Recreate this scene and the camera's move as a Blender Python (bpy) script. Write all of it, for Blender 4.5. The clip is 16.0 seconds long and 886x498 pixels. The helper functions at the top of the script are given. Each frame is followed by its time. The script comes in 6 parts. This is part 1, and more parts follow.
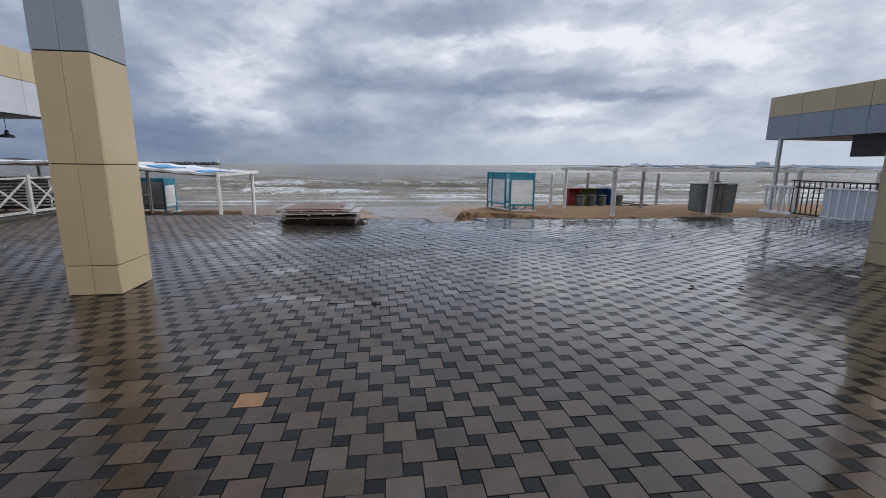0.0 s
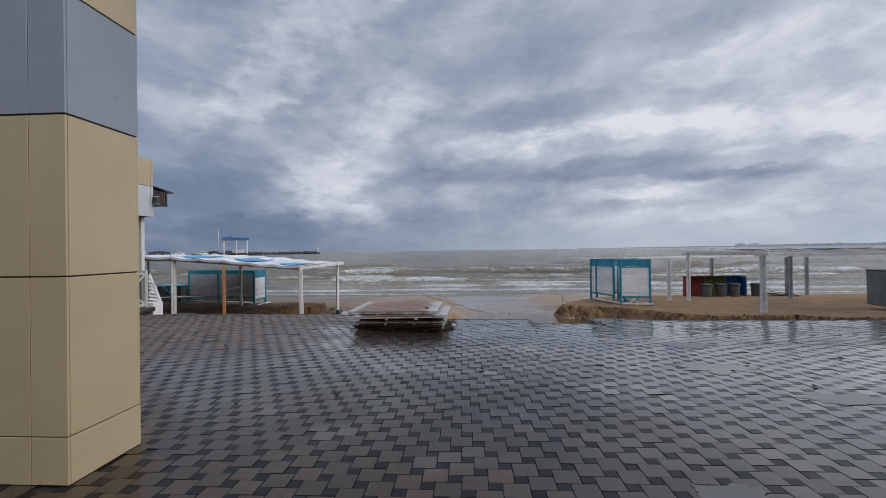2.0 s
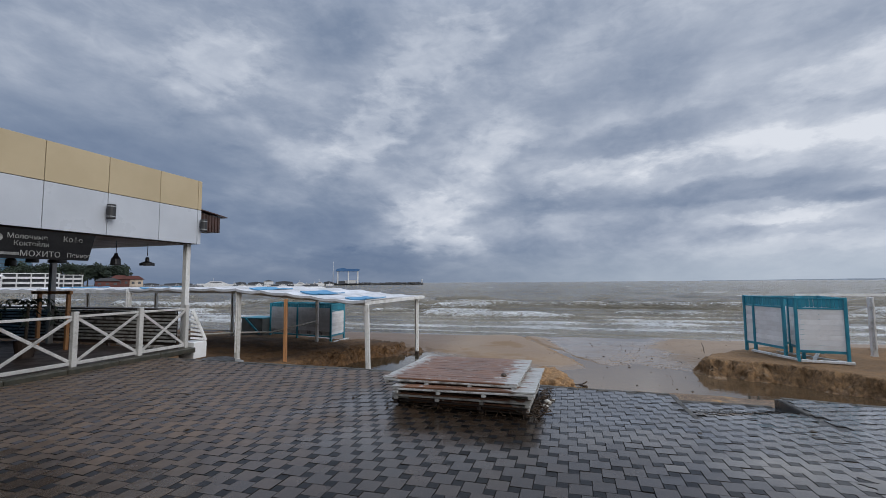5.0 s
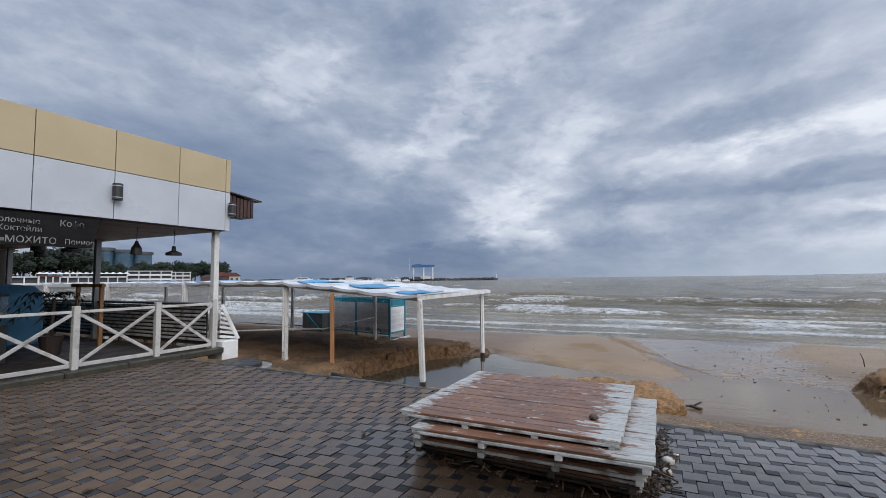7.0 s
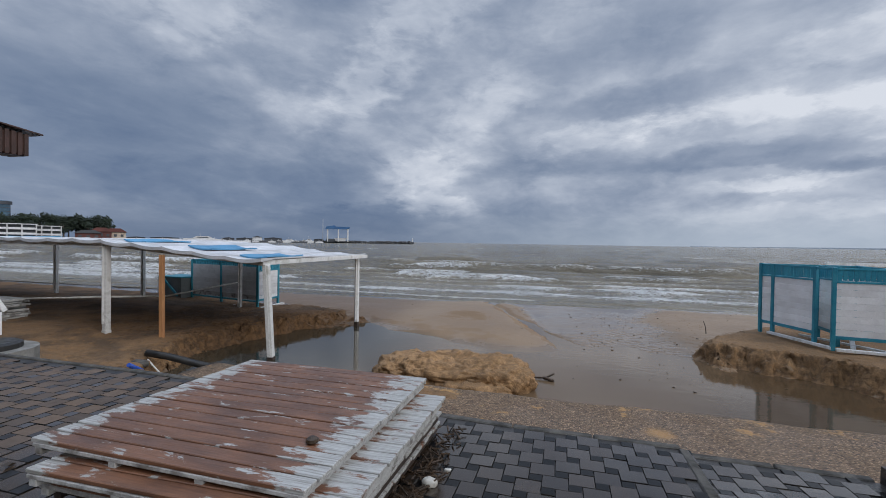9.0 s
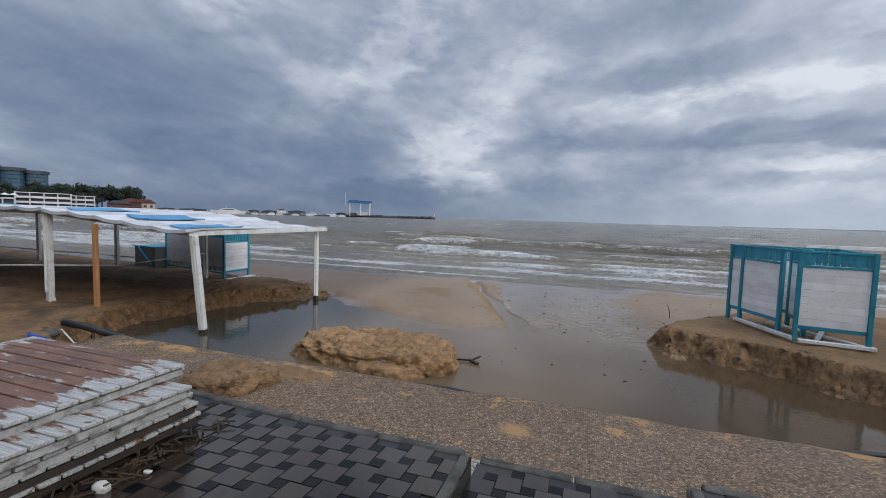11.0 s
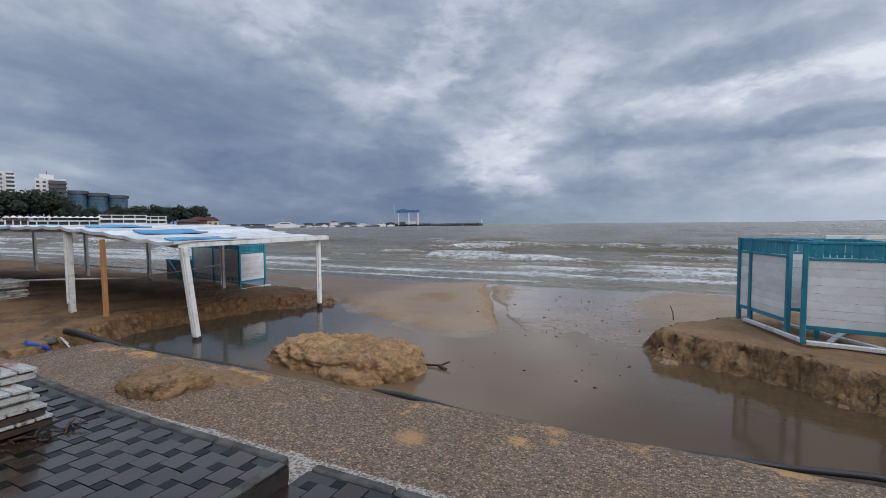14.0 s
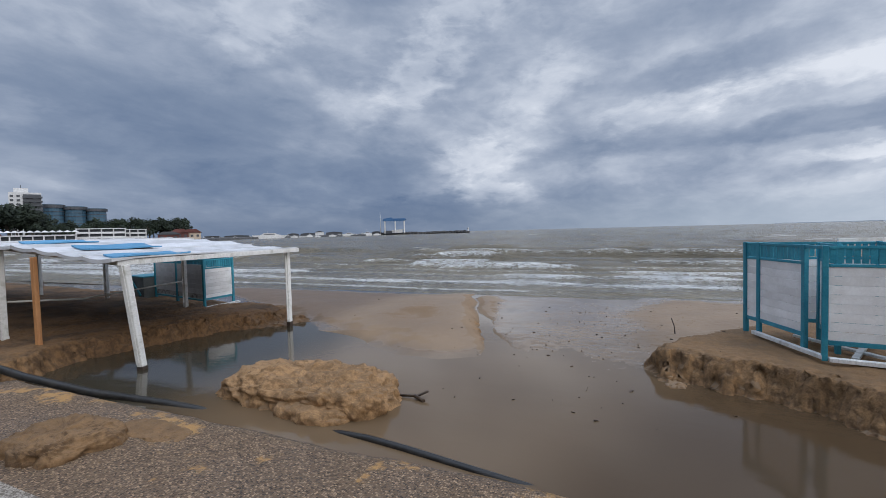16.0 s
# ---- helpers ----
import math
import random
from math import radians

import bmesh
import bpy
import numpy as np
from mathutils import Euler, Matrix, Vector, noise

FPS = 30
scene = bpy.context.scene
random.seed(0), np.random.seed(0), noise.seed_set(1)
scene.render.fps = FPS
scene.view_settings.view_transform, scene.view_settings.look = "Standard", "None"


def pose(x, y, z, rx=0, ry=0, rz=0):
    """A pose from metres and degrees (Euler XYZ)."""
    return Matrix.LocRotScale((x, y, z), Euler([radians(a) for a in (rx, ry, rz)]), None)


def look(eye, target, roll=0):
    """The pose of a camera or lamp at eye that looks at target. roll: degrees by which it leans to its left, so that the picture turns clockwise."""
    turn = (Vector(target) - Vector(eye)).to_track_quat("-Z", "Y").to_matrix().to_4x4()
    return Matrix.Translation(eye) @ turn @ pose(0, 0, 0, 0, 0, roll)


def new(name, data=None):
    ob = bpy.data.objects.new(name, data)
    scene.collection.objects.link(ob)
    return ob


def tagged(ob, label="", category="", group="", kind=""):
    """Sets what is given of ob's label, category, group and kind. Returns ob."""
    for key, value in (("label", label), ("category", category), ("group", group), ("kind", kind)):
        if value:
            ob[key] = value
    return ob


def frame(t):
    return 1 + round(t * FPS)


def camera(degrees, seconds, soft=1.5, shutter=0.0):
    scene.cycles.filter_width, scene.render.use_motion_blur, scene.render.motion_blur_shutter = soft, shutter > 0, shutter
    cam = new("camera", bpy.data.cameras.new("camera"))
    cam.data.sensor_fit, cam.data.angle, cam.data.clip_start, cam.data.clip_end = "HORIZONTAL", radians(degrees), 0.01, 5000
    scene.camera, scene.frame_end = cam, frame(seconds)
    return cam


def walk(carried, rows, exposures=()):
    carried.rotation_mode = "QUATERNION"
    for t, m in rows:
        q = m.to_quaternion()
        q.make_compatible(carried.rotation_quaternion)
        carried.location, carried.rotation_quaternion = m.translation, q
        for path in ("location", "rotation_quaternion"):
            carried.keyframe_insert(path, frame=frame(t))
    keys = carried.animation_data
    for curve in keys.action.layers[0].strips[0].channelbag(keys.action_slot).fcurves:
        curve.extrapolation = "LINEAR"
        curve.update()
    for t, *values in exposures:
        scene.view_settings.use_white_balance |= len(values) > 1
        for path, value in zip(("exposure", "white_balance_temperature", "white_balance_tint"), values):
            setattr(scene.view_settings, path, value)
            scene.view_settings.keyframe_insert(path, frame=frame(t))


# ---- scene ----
cam = camera(90.9, 16.0, soft=0.75)
PATH = [
    (0, (-0.085, 0.113, 1.566), (0.178, 2.059, 1.186), 0.5),
    (0.5, (-0.201, 0.676, 1.601), (0.021, 2.632, 1.246), 0.4),
    (1, (-0.192, 1.332, 1.631), (-0.047, 3.309, 1.363), -0.0),
    (1.5, (-0.313, 1.965, 1.681), (-0.318, 3.964, 1.613), -0.6),
    (2, (-0.289, 2.599, 1.697), (-0.405, 4.595, 1.702), -0.7),
    (2.5, (-0.249, 3.125, 1.734), (-0.492, 5.107, 1.836), -0.6),
    (3, (-0.234, 3.692, 1.751), (-0.498, 5.669, 1.9), -0.3),
    (3.5, (-0.115, 4.283, 1.691), (-0.382, 6.259, 1.845), 0.1),
    (4, (-0.127, 4.875, 1.69), (-0.433, 6.847, 1.823), -1.1),
    (4.5, (-0.212, 5.42, 1.705), (-0.596, 7.377, 1.845), -0.7),
    (5, (-0.237, 6.012, 1.743), (-0.806, 7.923, 1.895), -0.4),
    (7.3, (-0.692, 8.674, 1.618), (-1.595, 10.455, 1.748), -1.1),
    (7.5, (-0.673, 8.89, 1.621), (-1.57, 10.674, 1.74), -1.9),
    (8, (-0.601, 9.422, 1.582), (-1.376, 11.266, 1.609), -1.8),
    (8.5, (-0.242, 9.757, 1.611), (-0.807, 11.675, 1.581), 0.6),
    (9, (0.239, 10.048, 1.637), (-0.296, 11.974, 1.607), 0.9),
    (9.2, (0.388, 10.199, 1.61), (-0.14, 12.128, 1.591), 1.0),
    (11.3, (2.388, 11.272, 1.642), (1.737, 13.157, 1.492), 1.4),
    (11.5, (2.639, 11.234, 1.628), (1.975, 13.114, 1.478), 1.0),
    (11.7, (3.173, 11.176, 1.601), (2.542, 13.066, 1.419), 1.2),
    (12, (3.4, 11.23, 1.603), (2.727, 13.106, 1.436), 0.4),
    (12.5, (3.45, 11.386, 1.632), (2.767, 13.261, 1.495), 0.8),
    (13, (3.549, 11.542, 1.62), (2.827, 13.404, 1.513), 0.1),
    (13.5, (3.725, 11.768, 1.62), (2.93, 13.602, 1.53), -0.3),
    (14, (3.727, 12.06, 1.569), (2.884, 13.87, 1.453), -0.4),
    (14.5, (3.642, 12.352, 1.579), (2.798, 14.159, 1.42), -0.5),
    (15, (3.67, 12.669, 1.553), (2.829, 14.475, 1.372), -0.8),
    (15.5, (3.62, 12.964, 1.575), (2.743, 14.752, 1.389), -1.3),
    (16, (3.451, 13.19, 1.586), (2.662, 15.025, 1.505), -1.4),
]
# the clip's camera opens and closes its iris a little on the way
IRIS = [(0, 0.17, 6600, 11), (1, 0.12, 6580, 11), (2, -0.04, 6550, 11), (3, -0.15, 6500, 10), (4, -0.08, 6500, 10), (5, -0.03, 6500, 10), (7.3, 0.20, 6500, 10), (7.6, 0.20, 6500, 10), (8, 0.14, 6480, 10), (8.5, 0.02, 6450, 10), (9, -0.08, 6420, 10), (11.5, 0.0, 6440, 10), (16, 0.05, 6420, 10)]
walk(cam, [(t, look(eye, target, roll)) for t, eye, target, roll in PATH], IRIS)

# ---- light ----
world = bpy.data.worlds.new("storm_sky")
scene.world = world
world.use_nodes = True


class Nodes:
    """A short hand for node trees."""

    def __init__(self, tree):
        self.tree = tree
        self.tree.nodes.clear()

    def add(self, kind, ins=(), operation="", attribute_name=""):
        n = self.tree.nodes.new(kind)
        if operation:
            n.operation = operation
        if attribute_name:
            n.attribute_name = attribute_name
        for k, v in dict(ins).items():
            self.put(n.inputs[k], v)
        return n

    def put(self, socket, v):
        if isinstance(v, bpy.types.NodeSocket):
            self.tree.links.new(v, socket)
        else:
            socket.default_value = v

    def math(self, op, a, b=0.0, c=0.0, clamp=False):
        n = self.tree.nodes.new("ShaderNodeMath")
        n.operation, n.use_clamp = op, clamp
        for i, v in enumerate((a, b, c)):
            self.put(n.inputs[i], v)
        return n.outputs[0]

    def mix(self, f, a, b, blend="MIX"):
        n = self.tree.nodes.new("ShaderNodeMix")
        n.data_type, n.blend_type = "RGBA", blend
        self.put(n.inputs[0], f)
        for i, v in ((6, a), (7, b)):
            self.put(n.inputs[i], (*v, 1) if isinstance(v, tuple) and len(v) == 3 else v)
        return n.outputs[2]

    def ramp(self, f, lo, hi, a=0.0, b=1.0, smooth=True):
        n = self.tree.nodes.new("ShaderNodeMapRange")
        n.interpolation_type = "SMOOTHSTEP" if smooth else "LINEAR"
        for i, v in enumerate((f, lo, hi, a, b)):
            self.put(n.inputs[i], v)
        return n.outputs[0]

    def noise(self, vec, scale, detail=4.0, rough=0.55, distort=0.0):
        n = self.add("ShaderNodeTexNoise", {"Vector": vec, "Scale": scale, "Detail": detail, "Roughness": rough, "Distortion": distort})
        return n.outputs[0]


def sky():
    k = Nodes(world.node_tree)
    d = k.add("ShaderNodeTexCoord").outputs["Generated"]
    x, y, z = k.add("ShaderNodeSeparateXYZ", {0: d}).outputs
    up = k.math("MAXIMUM", z, 0.0)
    # a flat cloud deck seen in perspective
    div = k.math("ADD", up, 0.24)
    px, py = k.math("DIVIDE", x, div), k.math("DIVIDE", y, div)
    deck = k.add("ShaderNodeCombineXYZ", {0: px, 1: py}).outputs[0]
    turn = k.add("ShaderNodeMapping", {0: deck, "Rotation": (0, 0, radians(-24)), "Scale": (1.0, 0.62, 1.0)}).outputs[0]
    big = k.noise(turn, 1.0, 4.0, 0.48, 0.12)
    fine = k.noise(turn, 2.7, 9.0, 0.60, 0.35)
    wisp = k.add("ShaderNodeMapping", {0: d, "Scale": (1.0, 1.0, 2.3)}).outputs[0]
    low = k.noise(wisp, 3.8, 9.0, 0.60, 0.3)
    dens = k.math("ADD", k.math("MULTIPLY", big, 0.54), k.math("MULTIPLY", fine, 0.46))
    dens = k.math("ADD", k.math("MULTIPLY", dens, 0.70), k.math("MULTIPLY", low, 0.30))
    dens = k.math("ADD", k.math("MULTIPLY", k.math("SUBTRACT", dens, 0.5), 0.62), 0.577)
    flat = k.math("SQRT", k.math("MAXIMUM", k.math("SUBTRACT", 1.0, k.math("MULTIPLY", z, z)), 0.01))
    side = k.math("DIVIDE", x, flat)
    # lighter to the right, heavy and blue low over the sea to the left
    dens = k.math("ADD", dens, k.ramp(side, -0.75, 0.95, -0.045, 0.060))
    # cloud banks and gaps by bearing and height in degrees, their outlines torn by turbulence
    az = k.math("MULTIPLY", k.math("ARCTAN2", x, y), 57.2958)
    height = k.math("MULTIPLY", k.math("ARCSINE", z), 57.2958)
    chart = k.add("ShaderNodeCombineXYZ", {0: az, 1: height}).outputs[0]
    flow = k.add("ShaderNodeMapping", {0: chart, "Rotation": (0, 0, radians(-14)), "Scale": (0.055, 0.13, 1.0)}).outputs[0]
    for scale, reach in ((1.0, 9.0), (3.2, 5.0), (10.0, 1.5)):
        n = k.add("ShaderNodeTexNoise", {"Vector": flow, "Scale": scale, "Detail": 6.0, "Roughness": 0.6})
        push = k.add("ShaderNodeVectorMath", {0: n.outputs["Color"], 1: (0.5, 0.5, 0.5)}, operation="SUBTRACT").outputs[0]
        push = k.add("ShaderNodeVectorMath", {0: push, 1: (reach, reach * 0.55, 0.0)}, operation="MULTIPLY").outputs[0]
        chart = k.add("ShaderNodeVectorMath", {0: chart, 1: push}, operation="ADD").outputs[0]
    billow = k.noise(k.add("ShaderNodeMapping", {0: chart, "Scale": (0.10, 0.17, 1.0)}).outputs[0], 1.6, 7.0, 0.54, 0.25)
    streak = k.noise(flow, 3.4, 7.0, 0.55, 0.6)
    torn = k.ramp(k.math("ADD", k.math("MULTIPLY", billow, 0.6), k.math("MULTIPLY", streak, 0.4)), 0.36, 0.64, 0.5, 1.5, False)
    bright = [(-18.5, 9.2, 9.5, 4.2, 8, 0.11), (-16.5, 4.8, 9.0, 2.2, -8, 0.10), (-11.0, 17.0, 10.0, 4.5, 30, 0.07), (-25.5, 20.0, 10.0, 5.5, 40, 0.09), (-44.5, 25.0, 9.0, 5.5, 20, 0.08),
              (-33.0, 16.5, 7.0, 4.0, 10, 0.05), (3.0, 13.4, 11.0, 2.4, 6, 0.07), (19.0, 14.4, 16.0, 2.6, 3, 0.09), (36.0, 12.8, 14.0, 3.6, -4, 0.10), (21.5, 6.6, 8.0, 1.1, 2, 0.10),
              (24.0, 3.6, 22.0, 1.5, 0, 0.05), (-17.0, 28.5, 12.0, 5.0, 15, 0.06), (31.0, 19.5, 14.0, 3.6, 2, 0.05), (-66.0, 8.0, 7.0, 2.6, -10, 0.04)]
    heavy = [(-3.0, 9.4, 12.0, 2.6, 4, 0.10), (17.0, 9.6, 16.0, 1.9, 2, 0.10), (8.0, 17.2, 16.0, 2.5, 5, 0.08), (30.0, 8.0, 11.0, 1.3, -2, 0.10), (-40.0, 6.0, 20.0, 5.0, 0, 0.12),
             (-60.0, 11.0, 22.0, 9.0, 0, 0.10), (-6.0, 3.8, 9.0, 2.6, 0, 0.07), (-30.0, 29.0, 9.0, 4.5, 20, 0.06), (8.5, 24.0, 16.0, 4.5, 10, 0.07), (-43.0, 15.5, 9.0, 4.5, 0, 0.05),
             (-26.0, 3.0, 14.0, 2.6, 0, 0.14), (27.0, 23.8, 12.0, 3.0, 6, 0.05), (-1.5, 12.0, 8.0, 1.5, 12, 0.04)]
    for sign, banks in ((1.02, bright), (-0.95, heavy)):
        for a, e, wide, tall, lean, weight in banks:
            at = k.add("ShaderNodeMapping", {0: chart, "Location": (a, e, 0), "Rotation": (0, 0, radians(lean)), "Scale": (wide, tall, 1.0)})
            at.vector_type = "TEXTURE"
            ball = k.add("ShaderNodeTexGradient", {0: at.outputs[0]})
            ball.gradient_type = "SPHERICAL"
            dens = k.math("MULTIPLY_ADD", k.ramp(k.math("MULTIPLY", ball.outputs["Fac"], torn), 0.04, 0.70), sign * weight, dens)
    # small billows and streaks
    dens = k.math("MULTIPLY_ADD", k.math("SUBTRACT", billow, 0.5), 0.16, dens)
    dens = k.math("MULTIPLY_ADD", k.math("SUBTRACT", streak, 0.5), 0.13, dens)
    col = k.add("ShaderNodeValToRGB", {0: dens})
    el = col.color_ramp.elements
    el[0].position, el[0].color = 0.34, (0.122, 0.178, 0.290, 1)
    el[1].position, el[1].color = 0.74, (0.720, 0.758, 0.830, 1)
    for p, c in ((0.46, (0.212, 0.270, 0.380, 1)), (0.54, (0.316, 0.372, 0.478, 1)), (0.63, (0.480, 0.532, 0.628, 1))):
        e = el.new(p)
        e.color = c
    cloud = col.outputs[0]
    # haze towards the horizon
    hz = k.mix(k.ramp(side, -0.55, 0.5), (0.115, 0.166, 0.262), (0.430, 0.500, 0.590))
    cloud = k.mix(k.ramp(z, 0.10, 0.0, 0.0, 0.75), cloud, hz)
    # an overcast sky is about three times as bright overhead
    gain = k.ramp(z, 0.52, 0.92, 1.0, 2.8)
    below = k.ramp(z, -0.02, 0.0, 0.5, 1.0)
    bg = k.add("ShaderNodeBackground", {0: cloud, 1: k.math("MULTIPLY", gain, below)})
    k.tree.links.new(bg.outputs[0], k.add("ShaderNodeOutputWorld").inputs[0])


sky()
sun = new("sun", bpy.data.lights.new("sun", "SUN"))
sun.data.energy, sun.data.angle, sun.data.color = 1.4, radians(35), (1.0, 0.97, 0.93)
sun.matrix_world = look((42, -8, 27), (0, 12, 0))

# ---- materials ----


def surface(name, c1, c2, rough=(0.5, 0.7), scale=4.0, fine=40.0, bump=0.15, depth=0.004, metal=0.0, stretch=(1, 1, 1), vary=0.12, space="object", contrast=(0.35, 0.65), specular=0.5, grit=0.17):
    """A worn surface: two tones in large patches, fine grain, relief, and a tone of its own for each piece."""
    m = bpy.data.materials.new(name)
    m.use_nodes = True
    k = Nodes(m.node_tree)
    if space == "object":
        at = k.add("ShaderNodeTexCoord").outputs["Object"]
        shift = k.math("MULTIPLY", k.add("ShaderNodeObjectInfo").outputs["Random"], 37.0)
        at = k.add("ShaderNodeVectorMath", {0: at, 1: k.add("ShaderNodeCombineXYZ", {0: shift, 1: shift, 2: shift}).outputs[0]}, operation="ADD").outputs[0]
    else:
        at = k.add("ShaderNodeNewGeometry").outputs["Position"]
    at = k.add("ShaderNodeMapping", {0: at, "Scale": stretch}).outputs[0]
    patch = k.noise(at, scale, 6.0, 0.6)
    grain = k.noise(at, fine, 5.0, 0.6)
    col = k.mix(k.ramp(patch, *contrast), c1, c2)
    tone = k.math("MULTIPLY", k.ramp(grain, 0.3, 0.7, 1.0 - grit, 1.0 + grit, False), k.ramp(k.add("ShaderNodeObjectInfo").outputs["Random"], 0.0, 1.0, 1.0 - vary, 1.0 + vary, False))
    col = k.mix(1.0, col, k.add("ShaderNodeCombineXYZ", {0: tone, 1: tone, 2: tone}).outputs[0], "MULTIPLY")
    b = k.add("ShaderNodeBump", {"Strength": bump, "Distance": depth, "Height": k.math("ADD", grain, k.math("MULTIPLY", patch, 0.5))})
    p = k.add("ShaderNodeBsdfPrincipled", {"Base Color": col, "Roughness": k.ramp(patch, 0.3, 0.7, rough[0], rough[1]), "Metallic": metal, "Specular IOR Level": specular, "Normal": b.outputs[0]})
    k.tree.links.new(p.outputs[0], k.add("ShaderNodeOutputMaterial").inputs[0])
    return m


white_paint = surface("white_paint", (0.84, 0.84, 0.84), (0.74, 0.73, 0.72), (0.4, 0.6), 2.0, 30.0, 0.2, grit=0.05)
old_white = surface("old_white_paint", (0.66, 0.66, 0.65), (0.44, 0.43, 0.40), (0.45, 0.7), 3.5, 45.0, 0.35, stretch=(1, 1, 0.35), contrast=(0.48, 0.72))
dirty_white = surface("weathered_white_paint", (0.44, 0.44, 0.43), (0.16, 0.148, 0.135), (0.5, 0.75), 5.0, 50.0, 0.4, contrast=(0.46, 0.66))
fence_white = surface("greyed_white_fence_paint", (0.48, 0.47, 0.45), (0.28, 0.268, 0.245), (0.45, 0.7), 4.0, 45.0, 0.35, contrast=(0.45, 0.72))
grey_wood = surface("grey_weathered_wood", (0.38, 0.38, 0.38), (0.25, 0.245, 0.24), (0.55, 0.75), 4.0, 60.0, 0.4, stretch=(1, 1, 0.2))
teal_paint = surface("teal_paint", (0.020, 0.210, 0.300), (0.035, 0.270, 0.360), (0.35, 0.55), 3.0, 40.0, 0.2)
cream_panel = surface("cream_cladding", (0.50, 0.405, 0.258), (0.46, 0.37, 0.232), (0.28, 0.36), 0.8, 90.0, 0.03, vary=0.03, grit=0.02)
grey_panel = surface("grey_cladding", (0.29, 0.325, 0.38), (0.26, 0.295, 0.35), (0.25, 0.34), 0.8, 90.0, 0.03, vary=0.03, grit=0.02)
white_panel = surface("white_cladding", (0.52, 0.55, 0.60), (0.47, 0.50, 0.55), (0.25, 0.34), 0.8, 90.0, 0.03, vary=0.03, grit=0.02)
joint_dark = surface("joint_shadow_strip", (0.05, 0.045, 0.04), (0.03, 0.03, 0.03), (0.6, 0.8))
soffit_wood = surface("brown_soffit_wood", (0.115, 0.048, 0.024), (0.07, 0.032, 0.018), (0.4, 0.6), 2.0, 50.0, 0.3, stretch=(6, 0.5, 1))
chalkboard = surface("matt_chalkboard", (0.010, 0.010, 0.011), (0.016, 0.016, 0.017), (0.75, 0.9), specular=0.15)
chalk_white = surface("rubbed_chalk", (0.30, 0.30, 0.29), (0.16, 0.16, 0.155), (0.8, 0.9), 14.0, 60.0)
black_paint = surface("black_paint", (0.018, 0.018, 0.020), (0.030, 0.030, 0.032), (0.35, 0.55))
brown_metal = surface("brown_metal", (0.07, 0.035, 0.028), (0.045, 0.025, 0.02), (0.4, 0.6))
dark_wood = surface("dark_wood", (0.055, 0.038, 0.030), (0.030, 0.022, 0.018), (0.45, 0.65), 3.0, 60.0, 0.3, stretch=(1, 1, 0.3))
new_wood = surface("fresh_timber", (0.46, 0.23, 0.10), (0.36, 0.17, 0.07), (0.5, 0.65), 3.0, 60.0, 0.3, stretch=(3, 3, 0.3))
concrete = surface("concrete", (0.30, 0.29, 0.27), (0.18, 0.175, 0.16), (0.5, 0.8), 2.5, 70.0, 0.4)
kerb_stone = surface("wet_kerb_concrete", (0.085, 0.078, 0.066), (0.030, 0.028, 0.024), (0.5, 0.8), 6.0, 60.0, 0.4)
steel = surface("grey_steel", (0.42, 0.44, 0.46), (0.32, 0.34, 0.36), (0.4, 0.55), metal=0.3)
container_grey = surface("grey_green_plastic", (0.19, 0.21, 0.21), (0.13, 0.145, 0.145), (0.45, 0.6), 1.5)
blue_fabric = surface("blue_fabric", (0.105, 0.31, 0.52), (0.085, 0.27, 0.46), (0.6, 0.8), 2.0, 80.0, 0.2)
white_fabric = surface("white_fabric", (0.64, 0.65, 0.68), (0.48, 0.49, 0.51), (0.6, 0.8), 1.5, 80.0, 0.2)
red_paint = surface("red_paint", (0.24, 0.02, 0.025), (0.17, 0.02, 0.02), (0.4, 0.6))
green_paint = surface("olive_green_paint", (0.10, 0.15, 0.035), (0.12, 0.12, 0.03), (0.4, 0.6))
blue_paint = surface("blue_paint", (0.02, 0.13, 0.36), (0.02, 0.10, 0.28), (0.4, 0.6))
bin_grey = surface("grey_bin_plastic", (0.115, 0.12, 0.11), (0.07, 0.075, 0.07), (0.45, 0.6))
rubber = surface("black_rubber", (0.014, 0.014, 0.014), (0.03, 0.028, 0.026), (0.3, 0.6), 6.0, 50.0, 0.4)
weed = surface("dark_seaweed", (0.075, 0.042, 0.020), (0.035, 0.022, 0.012), (0.4, 0.7), 9.0, 60.0, 0.8, 0.02)
foliage = surface("dark_green_leaves", (0.010, 0.019, 0.010), (0.019, 0.030, 0.014), (0.75, 0.9), 0.3, 3.0, 0.2, vary=0.25)
bark = surface("bark", (0.10, 0.08, 0.06), (0.07, 0.055, 0.04), (0.7, 0.9))
far_white = surface("pale_render", (0.62, 0.62, 0.62), (0.50, 0.50, 0.50), (0.6, 0.8), 0.05, 1.0, 0.05, vary=0.1)
far_beige = surface("beige_render", (0.48, 0.40, 0.32), (0.42, 0.35, 0.28), (0.6, 0.8), 0.05, 1.0, 0.05)
far_dark = surface("dark_far_steel", (0.05, 0.055, 0.065), (0.08, 0.085, 0.095), (0.5, 0.8), 0.05, 1.0, 0.05)
far_red = surface("brown_red_timber", (0.13, 0.035, 0.028), (0.09, 0.03, 0.025), (0.5, 0.8), 0.1, 1.0, 0.05)
far_blue = surface("blue_gantry_steel", (0.03, 0.10, 0.24), (0.04, 0.12, 0.26), (0.4, 0.6), 0.1, 1.0, 0.05)
far_glass = surface("blue_green_curtain_glass", (0.045, 0.095, 0.14), (0.07, 0.13, 0.18), (0.12, 0.25), 0.08, 0.6, 0.02)
